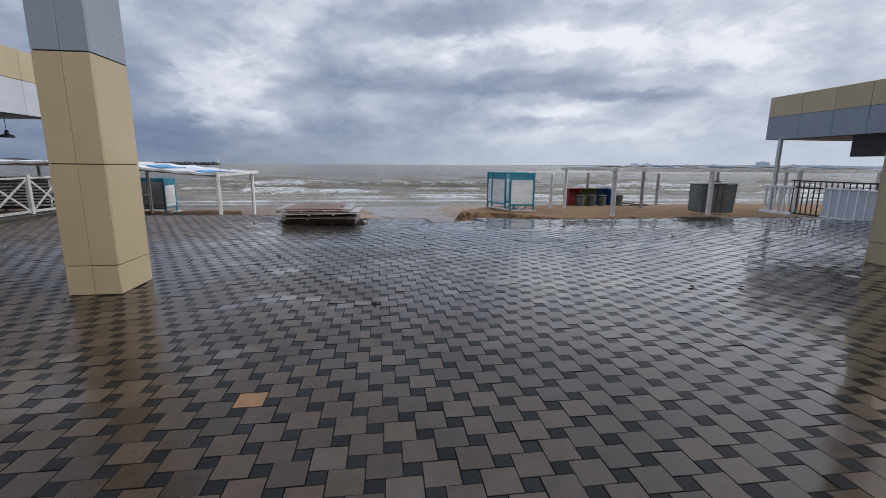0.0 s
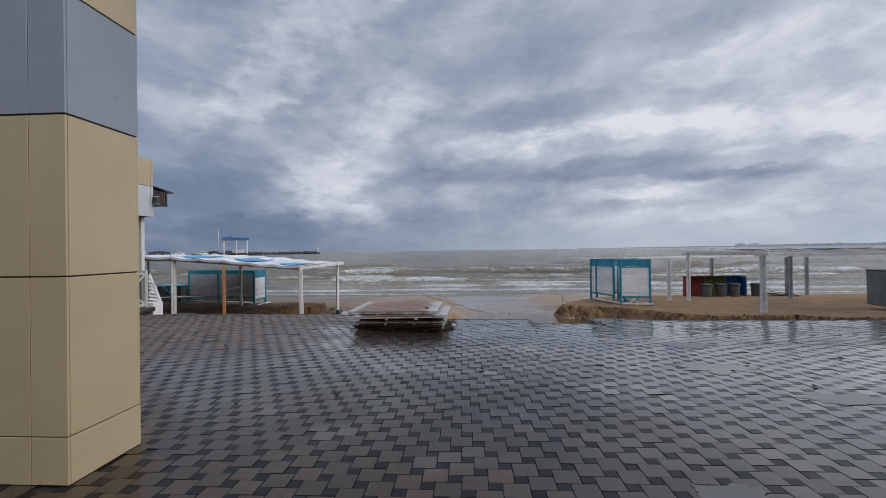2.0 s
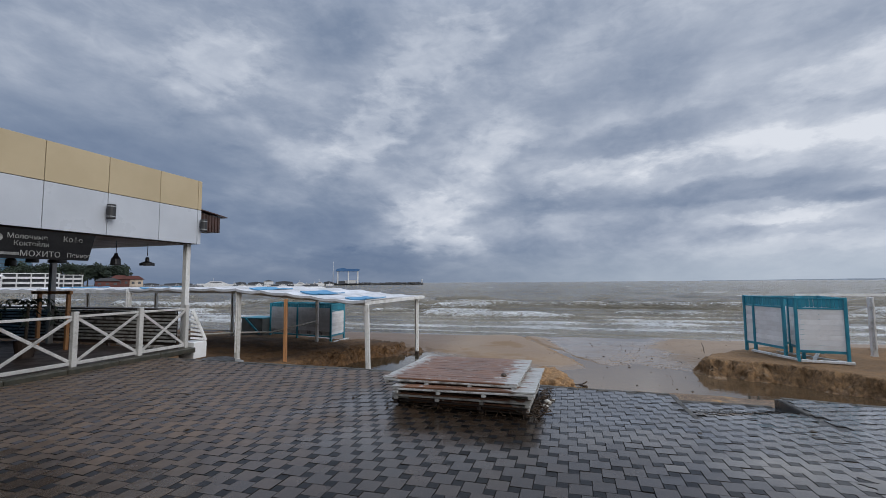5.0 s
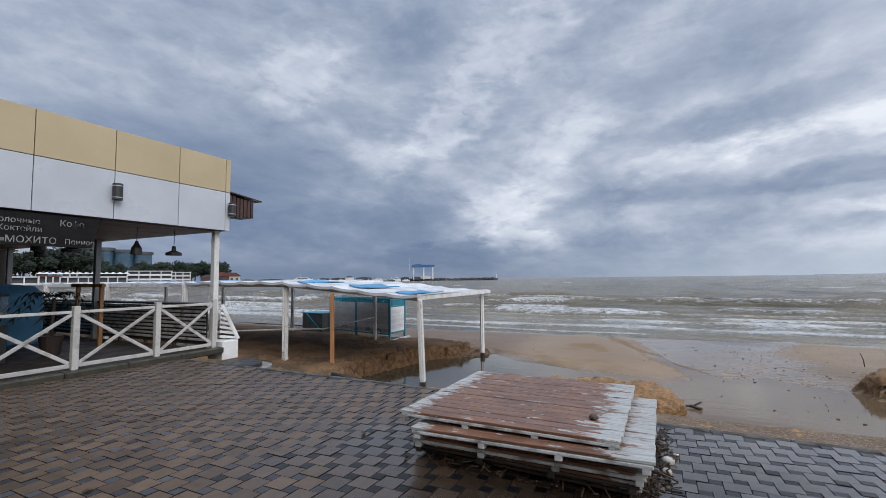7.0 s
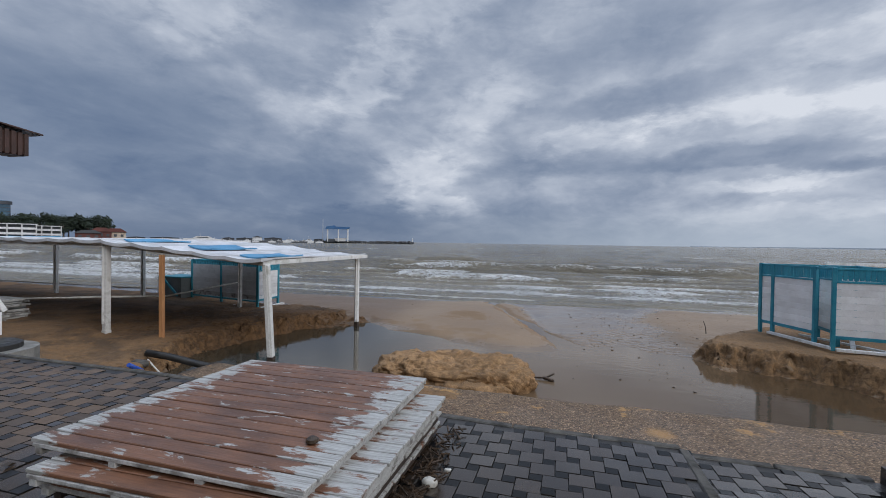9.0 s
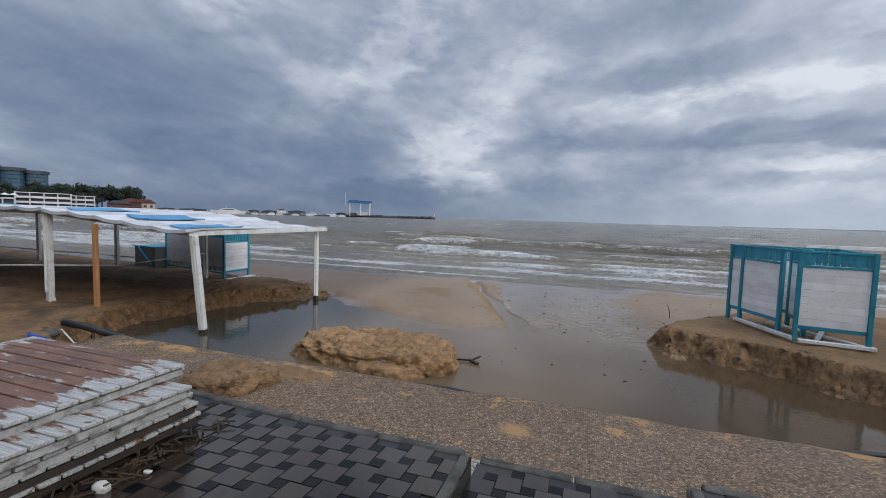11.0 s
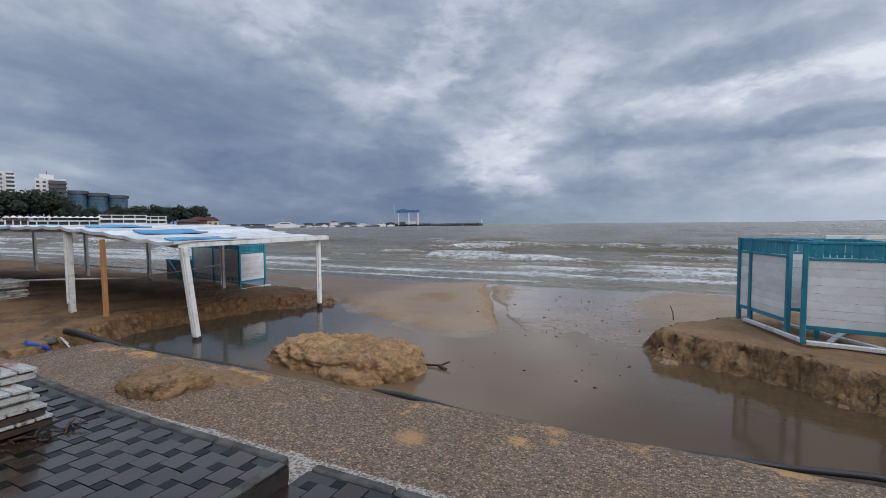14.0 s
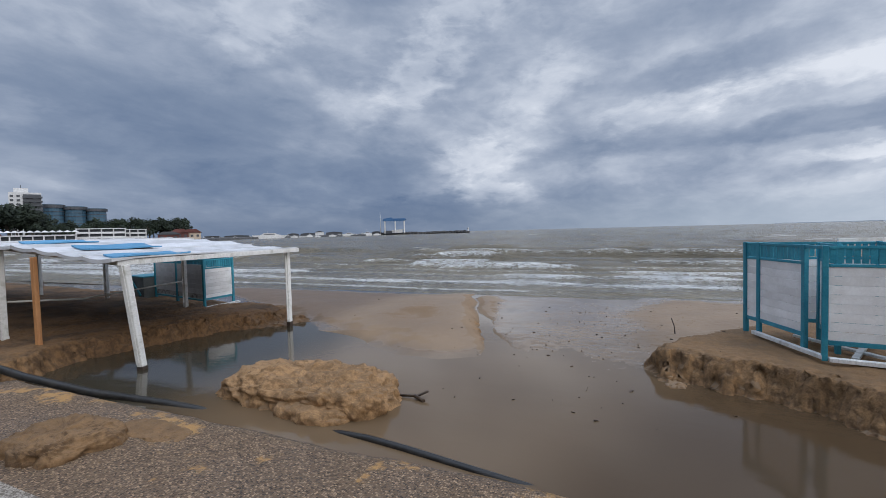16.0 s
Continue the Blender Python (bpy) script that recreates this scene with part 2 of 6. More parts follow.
# distance haze is put into this pale blue colour
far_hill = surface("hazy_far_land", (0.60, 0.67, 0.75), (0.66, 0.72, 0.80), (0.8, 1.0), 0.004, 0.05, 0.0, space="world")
stone_bank = surface("harbour_stone", (0.10, 0.10, 0.10), (0.06, 0.06, 0.065), (0.7, 0.9), 0.3, 2.0, 0.3)
litter_pale = surface("pale_litter", (0.55, 0.54, 0.50), (0.40, 0.38, 0.34), (0.5, 0.7))
blue_plastic = surface("blue_pipe_plastic", (0.02, 0.08, 0.38), (0.02, 0.06, 0.30), (0.3, 0.5))
leaf_brown = surface("wet_brown_leaf", (0.05, 0.030, 0.015), (0.03, 0.02, 0.01), (0.3, 0.5))


def painted_boards():
    """Red-brown deck paint, worn through to old white along the ends and in flakes."""
    m = bpy.data.materials.new("worn_deck_paint")
    m.use_nodes = True
    k = Nodes(m.node_tree)
    at = k.add("ShaderNodeTexCoord").outputs["Object"]
    r = k.math("MULTIPLY", k.add("ShaderNodeObjectInfo").outputs["Random"], 50.0)
    off = k.add("ShaderNodeVectorMath", {0: at, 1: k.add("ShaderNodeCombineXYZ", {0: r, 1: r, 2: 0.0}).outputs[0]}, operation="ADD").outputs[0]
    long = k.add("ShaderNodeMapping", {0: off, "Scale": (1.0, 3.0, 3.0)}).outputs[0]
    x = k.add("ShaderNodeSeparateXYZ", {0: at}).outputs[0]
    flakes = k.noise(long, 3.2, 8.0, 0.68, 0.3)
    ends = k.math("ADD", k.ramp(x, 0.45, 1.05, 0.0, 0.24), k.ramp(x, -0.62, -1.02, 0.0, 0.20))
    worn = k.ramp(k.math("ADD", k.math("ADD", flakes, ends), k.math("MULTIPLY", k.noise(off, 26.0, 4.0, 0.6), 0.14)), 0.655, 0.72)
    brown = k.mix(k.ramp(k.noise(long, 2.0, 5.0), 0.35, 0.65), (0.205, 0.094, 0.050), (0.120, 0.058, 0.036))
    grain = k.noise(k.add("ShaderNodeMapping", {0: off, "Scale": (2.0, 40.0, 40.0)}).outputs[0], 2.0, 6.0, 0.6)
    fibre = k.ramp(grain, 0.3, 0.7, 0.72, 1.22, False)
    brown = k.mix(1.0, brown, k.add("ShaderNodeCombineXYZ", {0: fibre, 1: fibre, 2: fibre}).outputs[0], "MULTIPLY")
    pale = k.mix(k.ramp(grain, 0.3, 0.7), (0.25, 0.24, 0.22), (0.50, 0.50, 0.485))
    col = k.mix(worn, brown, pale)
    h = k.math("ADD", k.math("MULTIPLY", worn, 0.4), grain)
    b = k.add("ShaderNodeBump", {"Strength": 0.4, "Distance": 0.003, "Height": h})
    p = k.add("ShaderNodeBsdfPrincipled", {"Base Color": col, "Roughness": k.ramp(flakes, 0.3, 0.7, 0.28, 0.55), "Normal": b.outputs[0]})
    k.tree.links.new(p.outputs[0], k.add("ShaderNodeOutputMaterial").inputs[0])
    return m


deck_paint = painted_boards()


def paver_material(name, c1, c2, per_object, gloss=0.36, dull=0.0, coat=1.0, dry_gain=2.1):
    """Wet concrete pavers, each with its own tone; the film of rain lies in patches."""
    m = bpy.data.materials.new(name)
    m.use_nodes = True
    k = Nodes(m.node_tree)
    pos = k.add("ShaderNodeNewGeometry")
    at = pos.outputs["Position"]
    r = k.add("ShaderNodeObjectInfo").outputs["Random"] if per_object else pos.outputs["Random Per Island"]
    stain = k.noise(at, 0.55, 5.0, 0.6)
    grain = k.noise(at, 90.0, 4.0, 0.65)
    blot = k.noise(at, 9.0, 5.0, 0.6)
    col = k.mix(r, c1, c2)
    tone = k.math("MULTIPLY", k.ramp(grain, 0.3, 0.7, 0.8, 1.2, False), k.ramp(k.math("ADD", blot, k.math("MULTIPLY", r, 0.20)), 0.35, 0.9, 0.78, 1.28, False))
    col = k.mix(1.0, col, k.add("ShaderNodeCombineXYZ", {0: tone, 1: tone, 2: tone}).outputs[0], "MULTIPLY")
    # half dried beside the terrace, soaked where the pavement sinks to the beach
    px, py = k.add("ShaderNodeSeparateXYZ", {0: at}).outputs[:2]
    edge = k.math("MULTIPLY", k.math("SUBTRACT", stain, 0.5), 5.0)
    dried = k.math("MULTIPLY", k.ramp(k.math("ADD", px, edge), -2.2, -4.6), k.ramp(k.math("ADD", py, edge), 8.0, 11.0))
    soaked = k.math("MULTIPLY", k.ramp(k.math("ADD", px, edge), -4.0, -0.5), k.ramp(k.math("ADD", py, edge), 4.5, 8.0))
    tone = k.math("MULTIPLY", k.ramp(dried, 0.0, 1.0, 1.0, dry_gain), k.ramp(soaked, 0.0, 1.0, 1.0, 0.58))
    col = k.mix(1.0, col, k.add("ShaderNodeCombineXYZ", {0: tone, 1: tone, 2: tone}).outputs[0], "MULTIPLY")
    wet = k.ramp(k.math("ADD", stain, k.math("MULTIPLY", blot, 0.25)), 0.50, 0.72)
    film = k.ramp(k.math("ADD", k.math("MULTIPLY", px, 0.22), k.math("MULTIPLY", k.math("SUBTRACT", stain, 0.5), 1.6)), -0.35, 0.45)
    rough = k.math("ADD", k.ramp(wet, 0.0, 1.0, 0.17 + dull, 0.05 + dull), k.ramp(r, 0.0, 1.0, -0.05, 0.07, False))
    rough = k.math("ADD", rough, k.ramp(film, 0.0, 1.0, 0.12, 0.0))
    # standing rain in the low places, out in the open
    pond = k.math("ADD", k.noise(k.add("ShaderNodeMapping", {0: at, "Scale": (0.55, 0.9, 1.0)}).outputs[0], 0.85, 6.0, 0.58, 0.2), k.math("MULTIPLY", k.math("SUBTRACT", r, 0.5), 0.07))
    pond = k.math("MULTIPLY", k.ramp(pond, 0.53, 0.62), k.ramp(px, -4.5, -1.0))
    rough = k.math("ADD", k.math("MULTIPLY", rough, k.ramp(pond, 0.0, 1.0, 1.0, 0.35)), k.ramp(dried, 0.0, 1.0, 0.0, 0.22))
    film = k.math("MAXIMUM", k.math("MAXIMUM", film, pond), k.math("MULTIPLY", k.ramp(py, 5.0, 10.0, 0.0, 0.7), k.ramp(dried, 0.0, 1.0, 1.0, 0.15)))
    b = k.add("ShaderNodeBump", {"Strength": k.ramp(wet, 0.0, 1.0, 0.18, 0.05), "Distance": 0.002, "Height": grain})
    p = k.add("ShaderNodeBsdfPrincipled", {"Base Color": col, "Roughness": rough, "Specular IOR Level": gloss, "Normal": b.outputs[0], "Coat Weight": k.math("MULTIPLY", film, coat), "Coat Roughness": k.ramp(k.math("ADD", k.math("MULTIPLY", r, 0.35), k.math("ADD", k.ramp(blot, 0.35, 0.65), k.ramp(py, 10.5, 12.5, 0.0, 0.8))), 0.0, 1.2, 0.08, 0.24, False), "Coat IOR": 1.36})
    k.tree.links.new(p.outputs[0], k.add("ShaderNodeOutputMaterial").inputs[0])
    return m


BIG1, BIG2 = (0.040, 0.0262, 0.0165), (0.061, 0.0400, 0.0255)
SML1, SML2 = (0.004, 0.004, 0.0045), (0.010, 0.010, 0.011)
paver_big = paver_material("wet_grey_brown_paver", BIG1, BIG2, False)
paver_small = paver_material("wet_black_paver", SML1, SML2, False, 0.18, 0.10, 0.12, 9.0)
paver_big_one = paver_material("wet_grey_brown_paver_single", BIG1, BIG2, True)
paver_small_one = paver_material("wet_black_paver_single", SML1, SML2, True, 0.18, 0.10, 0.12, 9.0)
paver_orange = paver_material("wet_ochre_paver", (0.24, 0.12, 0.05), (0.24, 0.12, 0.05), True)
paver_edge = surface("wet_paver_edge", (0.010, 0.009, 0.008), (0.022, 0.019, 0.016), (0.55, 0.8), 9.0, 60.0, 0.2, space="world", specular=0.15)
joint_sand = surface("wet_joint_sand", (0.030, 0.027, 0.024), (0.016, 0.015, 0.014), (0.25, 0.5), 1.0, 60.0, 0.4, space="world")


def aggregate():
    """Washed concrete: small pebbles in grey cement, sand smears."""
    m = bpy.data.materials.new("exposed_aggregate")
    m.use_nodes = True
    k = Nodes(m.node_tree)
    at = k.add("ShaderNodeNewGeometry").outputs["Position"]
    v = k.add("ShaderNodeTexVoronoi", {"Vector": at, "Scale": 44.0})
    cell = k.add("ShaderNodeSeparateColor", {0: v.outputs["Color"]}).outputs[0]
    peb = k.mix(k.math("POWER", cell, 1.5), (0.022, 0.013, 0.008), (0.44, 0.30, 0.185))
    peb = k.mix(k.ramp(v.outputs["Distance"], 0.42, 0.62), peb, (0.135, 0.084, 0.047))
    stain = k.noise(at, 0.8, 6.0, 0.6)
    col = k.mix(k.ramp(stain, 0.35, 0.7, 0.0, 0.22), peb, (0.155, 0.104, 0.064))
    y = k.add("ShaderNodeSeparateXYZ", {0: at}).outputs[1]
    smear = k.ramp(k.math("ADD", k.noise(at, 1.7, 6.0, 0.65), k.ramp(y, 15.5, 17.0, 0.0, 0.07)), 0.63, 0.71)
    spot = k.add("ShaderNodeVectorMath", {0: at, 1: (1.45, 16.08, -0.74)}, operation="DISTANCE").outputs["Value"]
    near = k.ramp(k.math("ADD", spot, k.math("MULTIPLY", k.noise(at, 6.0, 6.0, 0.7), 0.35)), 0.22, 0.42, 0.85, 0.0)
    smear = k.math("MAXIMUM", smear, near)
    col = k.mix(smear, col, (0.40, 0.225, 0.080))
    b = k.add("ShaderNodeBump", {"Strength": 0.9, "Distance": 0.014, "Height": k.math("SUBTRACT", 1.0, v.outputs["Distance"])})
    p = k.add("ShaderNodeBsdfPrincipled", {"Base Color": col, "Roughness": k.ramp(stain, 0.3, 0.7, 0.5, 0.85), "Normal": b.outputs[0]})
    k.tree.links.new(p.outputs[0], k.add("ShaderNodeOutputMaterial").inputs[0])
    return m


aggregate_mat = aggregate()
shell_strip = surface("white_shell_concrete", (0.40, 0.355, 0.30), (0.13, 0.105, 0.08), (0.5, 0.75), 34.0, 90.0, 0.6, 0.01, space="world", contrast=(0.4, 0.6))


def sand_material(name, wet_to, dry_from, warm, steep_shade=((0.100, 0.058, 0.028), (0.175, 0.108, 0.054))):
    """Sea sand: dark, smooth and shining near the water line, pale and rough above."""
    m = bpy.data.materials.new(name)
    m.use_nodes = True
    k = Nodes(m.node_tree)
    at = k.add("ShaderNodeNewGeometry").outputs["Position"]
    z = k.add("ShaderNodeSeparateXYZ", {0: at}).outputs[2]
    patch = k.noise(at, 0.7, 7.0, 0.6, 0.4)
    lump = k.noise(at, 7.0, 6.0, 0.65)
    grain = k.noise(at, 160.0, 3.0, 0.6)
    # height over the water, which falls towards the sea
    over = k.math("ADD", z, k.ramp(k.add("ShaderNodeSeparateXYZ", {0: at}).outputs[1], 26.0, 34.0, 0.0, 0.17))
    ragged = k.math("ADD", over, k.math("MULTIPLY", k.math("SUBTRACT", patch, 0.5), 0.10))
    damp = k.ramp(ragged, -1.43, -1.34)
    dry = k.ramp(k.math("ADD", z, k.math("MULTIPLY", k.math("SUBTRACT", patch, 0.5), 0.18)), wet_to, dry_from)
    wet_c = k.mix(k.ramp(patch, 0.35, 0.65), (0.175, 0.122, 0.076), (0.205, 0.145, 0.092))
    wet_c = k.mix(damp, wet_c, k.mix(k.ramp(patch, 0.35, 0.65), (0.215, 0.142, 0.084), (0.260, 0.176, 0.106)))
    dry_c = k.mix(k.ramp(lump, 0.3, 0.7), tuple(0.72 * c for c in warm), warm)
    # damp patches, deepened on the left with the shelter's shade in the colour
    damp_shade = k.math("MULTIPLY", k.ramp(patch, 0.42, 0.60), k.ramp(k.add("ShaderNodeSeparateXYZ", {0: at}).outputs[0], -6.0, -9.0, 0.40, 0.85))
    dry_c = k.mix(damp_shade, dry_c, (0.092, 0.058, 0.031))
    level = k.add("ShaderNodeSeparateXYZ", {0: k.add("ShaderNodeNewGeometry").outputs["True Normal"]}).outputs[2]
    # steep broken faces: own brown plus shade put into the colour, darkest in hollows
    steep_shade_c = k.mix(k.ramp(lump, 0.35, 0.65), *steep_shade)
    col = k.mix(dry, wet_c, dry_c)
    col = k.mix(k.ramp(level, 0.92, 0.70), col, steep_shade_c)
    # the left shore: soaked sand, with the shelter's shade multiplied into the colour
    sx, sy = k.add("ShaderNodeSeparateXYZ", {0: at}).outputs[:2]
    left_shade = k.math("SUBTRACT", 1.0, k.math("MULTIPLY", k.ramp(sx, -5.0, -7.5, 0.0, 0.40), k.ramp(k.math("ADD", sy, k.math("MULTIPLY", patch, 2.0)), 18.6, 21.0, 0.15, 1.0)))
    col = k.mix(1.0, col, k.add("ShaderNodeCombineXYZ", {0: left_shade, 1: k.math("POWER", left_shade, 1.12), 2: k.math("POWER", left_shade, 1.2)}).outputs[0], "MULTIPLY")
    tone = k.ramp(grain, 0.3, 0.7, 0.85, 1.15, False)
    col = k.mix(1.0, col, k.add("ShaderNodeCombineXYZ", {0: tone, 1: tone, 2: tone}).outputs[0], "MULTIPLY")
    drained = k.math("MAXIMUM", dry, k.ramp(level, 0.998, 0.97), clamp=True)
    rough = k.math("MAXIMUM", k.ramp(drained, 0.0, 0.6, 0.06, 0.85), k.ramp(damp, 0.0, 1.0, 0.06, 0.46))
    rough = k.math("ADD", rough, k.ramp(lump, 0.3, 0.7, -0.02, 0.05))
    rug = k.math("MAXIMUM", k.ramp(dry, 0.0, 0.7, 0.06, 1.0), k.ramp(level, 0.97, 0.75), clamp=True)
    b = k.add("ShaderNodeBump", {"Strength": rug, "Distance": 0.05, "Height": k.math("ADD", k.math("ADD", lump, k.math("MULTIPLY", k.noise(at, 26.0, 5.0, 0.65), 0.45)), k.math("MULTIPLY", grain, 0.10))})
    p = k.add("ShaderNodeBsdfPrincipled", {"Base Color": col, "Roughness": rough, "Normal": b.outputs[0]})
    k.tree.links.new(p.outputs[0], k.add("ShaderNodeOutputMaterial").inputs[0])
    return m


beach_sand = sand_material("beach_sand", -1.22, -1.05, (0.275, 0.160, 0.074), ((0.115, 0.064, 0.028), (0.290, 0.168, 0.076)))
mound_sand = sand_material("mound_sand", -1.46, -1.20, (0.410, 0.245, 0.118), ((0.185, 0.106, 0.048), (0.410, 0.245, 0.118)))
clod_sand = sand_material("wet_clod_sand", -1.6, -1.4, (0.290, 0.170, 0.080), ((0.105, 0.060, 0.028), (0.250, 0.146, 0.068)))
orange_sand = surface("orange_sand", (0.30, 0.165, 0.065), (0.20, 0.125, 0.062), (0.7, 0.9), 5.0, 90.0, 0.6, 0.02, space="world")


def water_material(name, tint, rough, scale, strength, distance, foam=False, stretch=(0.5, 1.0, 1.0), deep=None):
    m = bpy.data.materials.new(name)
    m.use_nodes = True
    k = Nodes(m.node_tree)
    at = k.add("ShaderNodeNewGeometry").outputs["Position"]
    st = k.add("ShaderNodeMapping", {0: at, "Scale": stretch}).outputs[0]
    rip = k.math("ADD", k.noise(st, scale, 5.0, 0.6, 0.3), k.math("MULTIPLY", k.noise(st, scale * 0.23, 3.0, 0.5), 1.6))
    b = k.add("ShaderNodeBump", {"Strength": strength, "Distance": distance, "Height": rip})
    murk = k.mix(k.ramp(k.noise(st, 0.12, 4.0), 0.35, 0.65), tint, tuple(0.72 * c for c in tint))
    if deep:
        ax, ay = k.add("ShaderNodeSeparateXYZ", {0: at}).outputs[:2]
        # left: deeper water, with the shelter's dark reflection put into its colour
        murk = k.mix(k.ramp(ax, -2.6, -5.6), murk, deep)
        # right: the bank's dark reflection put into the water colour
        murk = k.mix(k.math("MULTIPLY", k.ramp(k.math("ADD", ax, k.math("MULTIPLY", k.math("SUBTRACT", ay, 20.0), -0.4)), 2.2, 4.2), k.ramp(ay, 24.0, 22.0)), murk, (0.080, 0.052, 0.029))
    ins = {"Base Color": murk, "Roughness": rough, "IOR": 1.33, "Normal": b.outputs[0]}
    if foam:
        f = k.add("ShaderNodeAttribute", attribute_name="foam").outputs["Fac"]
        lace = k.noise(k.add("ShaderNodeMapping", {0: at, "Scale": (0.55, 1.0, 1.0)}).outputs[0], 2.6, 9.0, 0.78, 1.2)
        f = k.ramp(k.math("ADD", f, k.math("MULTIPLY", k.math("SUBTRACT", lace, 0.5), 1.9)), 0.40, 0.85)
        ins["Base Color"] = k.mix(f, murk, (0.74, 0.75, 0.75))
        ins["Roughness"] = k.ramp(f, 0.0, 1.0, rough, 0.8)
    p = k.add("ShaderNodeBsdfPrincipled", ins)
    k.tree.links.new(p.outputs[0], k.add("ShaderNodeOutputMaterial").inputs[0])
    return m


sea_mat = water_material("storm_sea", (0.235, 0.203, 0.146), 0.12, 0.9, 1.0, 2.5, True, (0.3, 1.0, 1.0))
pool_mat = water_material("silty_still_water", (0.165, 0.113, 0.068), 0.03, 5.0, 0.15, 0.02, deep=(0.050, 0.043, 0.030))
# pale tint puts the sky's glare into the puddle colour
puddle_mat = water_material("rain_puddle", (0.150, 0.142, 0.135), 0.06, 7.0, 0.10, 0.01)


def clear_glass():
    m = bpy.data.materials.new("display_glass")
    m.use_nodes = True
    k = Nodes(m.node_tree)
    p = k.add("ShaderNodeBsdfPrincipled", {"Base Color": (0.9, 0.95, 0.95, 1), "Roughness": 0.03, "Transmission Weight": 1.0, "IOR": 1.45})
    k.tree.links.new(p.outputs[0], k.add("ShaderNodeOutputMaterial").inputs[0])
    return m


glass = clear_glass()

# ---- building blocks ----
MESHES = {}


def thing(name, m=None, label="", category="", group="", kind=""):
    ob = new(name)
    ob.empty_display_size = 0.1
    ob.matrix_world = m if m is not None else Matrix()
    return tagged(ob, label, category, group, kind)


def link_mesh(name, mesh, mat, parent=None, m=None, label=""):
    ob = new(name, mesh)
    if mat is not None and not mesh.materials:
        mesh.materials.append(mat)
    if parent is not None:
        ob.parent = parent
    if m is not None:
        ob.matrix_local = m if parent is not None else m
    return tagged(ob, label)


def part(name, bm, mat, parent=None, label="", m=None, smooth=False):
    mesh = bpy.data.meshes.new(name)
    bm.to_mesh(mesh)
    bm.free()
    if smooth:
        mesh.shade_smooth()
    return link_mesh(name, mesh, mat, parent, m, label)


def box_mesh(sx, sy, sz, mat, bevel):
    key = (round(sx, 4), round(sy, 4), round(sz, 4), mat.name, bevel)
    if key not in MESHES:
        bm = bmesh.new()
        bmesh.ops.create_cube(bm, size=1.0)
        bmesh.ops.scale(bm, vec=(sx, sy, sz), verts=bm.verts)
        if bevel:
            bmesh.ops.bevel(bm, geom=bm.edges[:], offset=min(bevel, 0.3 * min(sx, sy, sz)), segments=1, affect="EDGES")
        mesh = bpy.data.meshes.new("box")
        bm.to_mesh(mesh)
        bm.free()
        mesh.materials.append(mat)
        MESHES[key] = mesh
    return MESHES[key]


def box(name, size, at, mat, parent=None, rot=(0, 0, 0), bevel=0.006, label=""):
    """A bevelled block, by its centre."""
    return link_mesh(name, box_mesh(*size, mat, bevel), mat, parent, pose(*at, *rot), label)


def bar(name, p, q, w, h, mat, parent=None, bevel=0.005, label="", roll=0):
    """A bevelled bar from p to q; w across, h upwards."""
    p, q = Vector(p), Vector(q)
    d = q - p
    turn = d.to_track_quat("X", "Z").to_matrix().to_4x4()
    m = Matrix.Translation((p + q) / 2) @ turn @ pose(0, 0, 0, roll)
    return link_mesh(name, box_mesh(d.length, w, h, mat, bevel), mat, parent, m, label)


def tube(name, pts, r, mat, parent=None, sides=10, label="", taper=1.0):
    """A round bar or hose along points."""
    pts = [Vector(p) for p in pts]
    bm = bmesh.new()
    rings = []
    for i, p in enumerate(pts):
        d = (pts[min(i + 1, len(pts) - 1)] - pts[max(i - 1, 0)]).normalized()
        a = d.orthogonal().normalized() if abs(d.z) > 0.95 else d.cross(Vector((0, 0, 1))).normalized()
        b = d.cross(a)
        rr = r * (1 + (taper - 1) * i / max(1, len(pts) - 1))
        rings.append([bm.verts.new(p + rr * (math.cos(t) * a + math.sin(t) * b)) for t in (2 * math.pi * s / sides for s in range(sides))])
    for u, v in zip(rings, rings[1:]):
        for s in range(sides):
            bm.faces.new((u[s], u[(s + 1) % sides], v[(s + 1) % sides], v[s]))
    bm.faces.new(rings[0][::-1])
    bm.faces.new(rings[-1])
    bmesh.ops.recalc_face_normals(bm, faces=bm.faces)
    ob = part(name, bm, mat, parent, label)
    for f in ob.data.polygons:
        f.use_smooth = len(f.vertices) == 4
    return ob


def lathe(name, profile, mat, parent=None, m=None, sides=16, label=""):
    """A turned body from (radius, height) pairs."""
    bm = bmesh.new()
    rings = [[bm.verts.new((max(r, 0.001) * math.cos(2 * math.pi * s / sides), max(r, 0.001) * math.sin(2 * math.pi * s / sides), z)) for s in range(sides)] for r, z in profile]
    for u, v in zip(rings, rings[1:]):
        for s in range(sides):
            bm.faces.new((u[s], u[(s + 1) % sides], v[(s + 1) % sides], v[s]))
    bm.faces.new(rings[0][::-1])
    bm.faces.new(rings[-1])
    return part(name, bm, mat, parent, label, m)


def prism(name, poly, depth, mat, parent=None, m=None, label="", bevel=0.0):
    """A flat outline in x and z, as thick as depth along y."""
    bm = bmesh.new()
    a = [bm.verts.new((x, -depth / 2, z)) for x, z in poly]
    b = [bm.verts.new((x, depth / 2, z)) for x, z in poly]
    bm.faces.new(a)
    bm.faces.new(b[::-1])
    for i in range(len(poly)):
        j = (i + 1) % len(poly)
        bm.faces.new((a[j], a[i], b[i], b[j]))
    bmesh.ops.recalc_face_normals(bm, faces=bm.faces)
    if bevel:
        bmesh.ops.bevel(bm, geom=bm.edges[:], offset=bevel, segments=1, affect="EDGES")
    return part(name, bm, mat, parent, label, m)


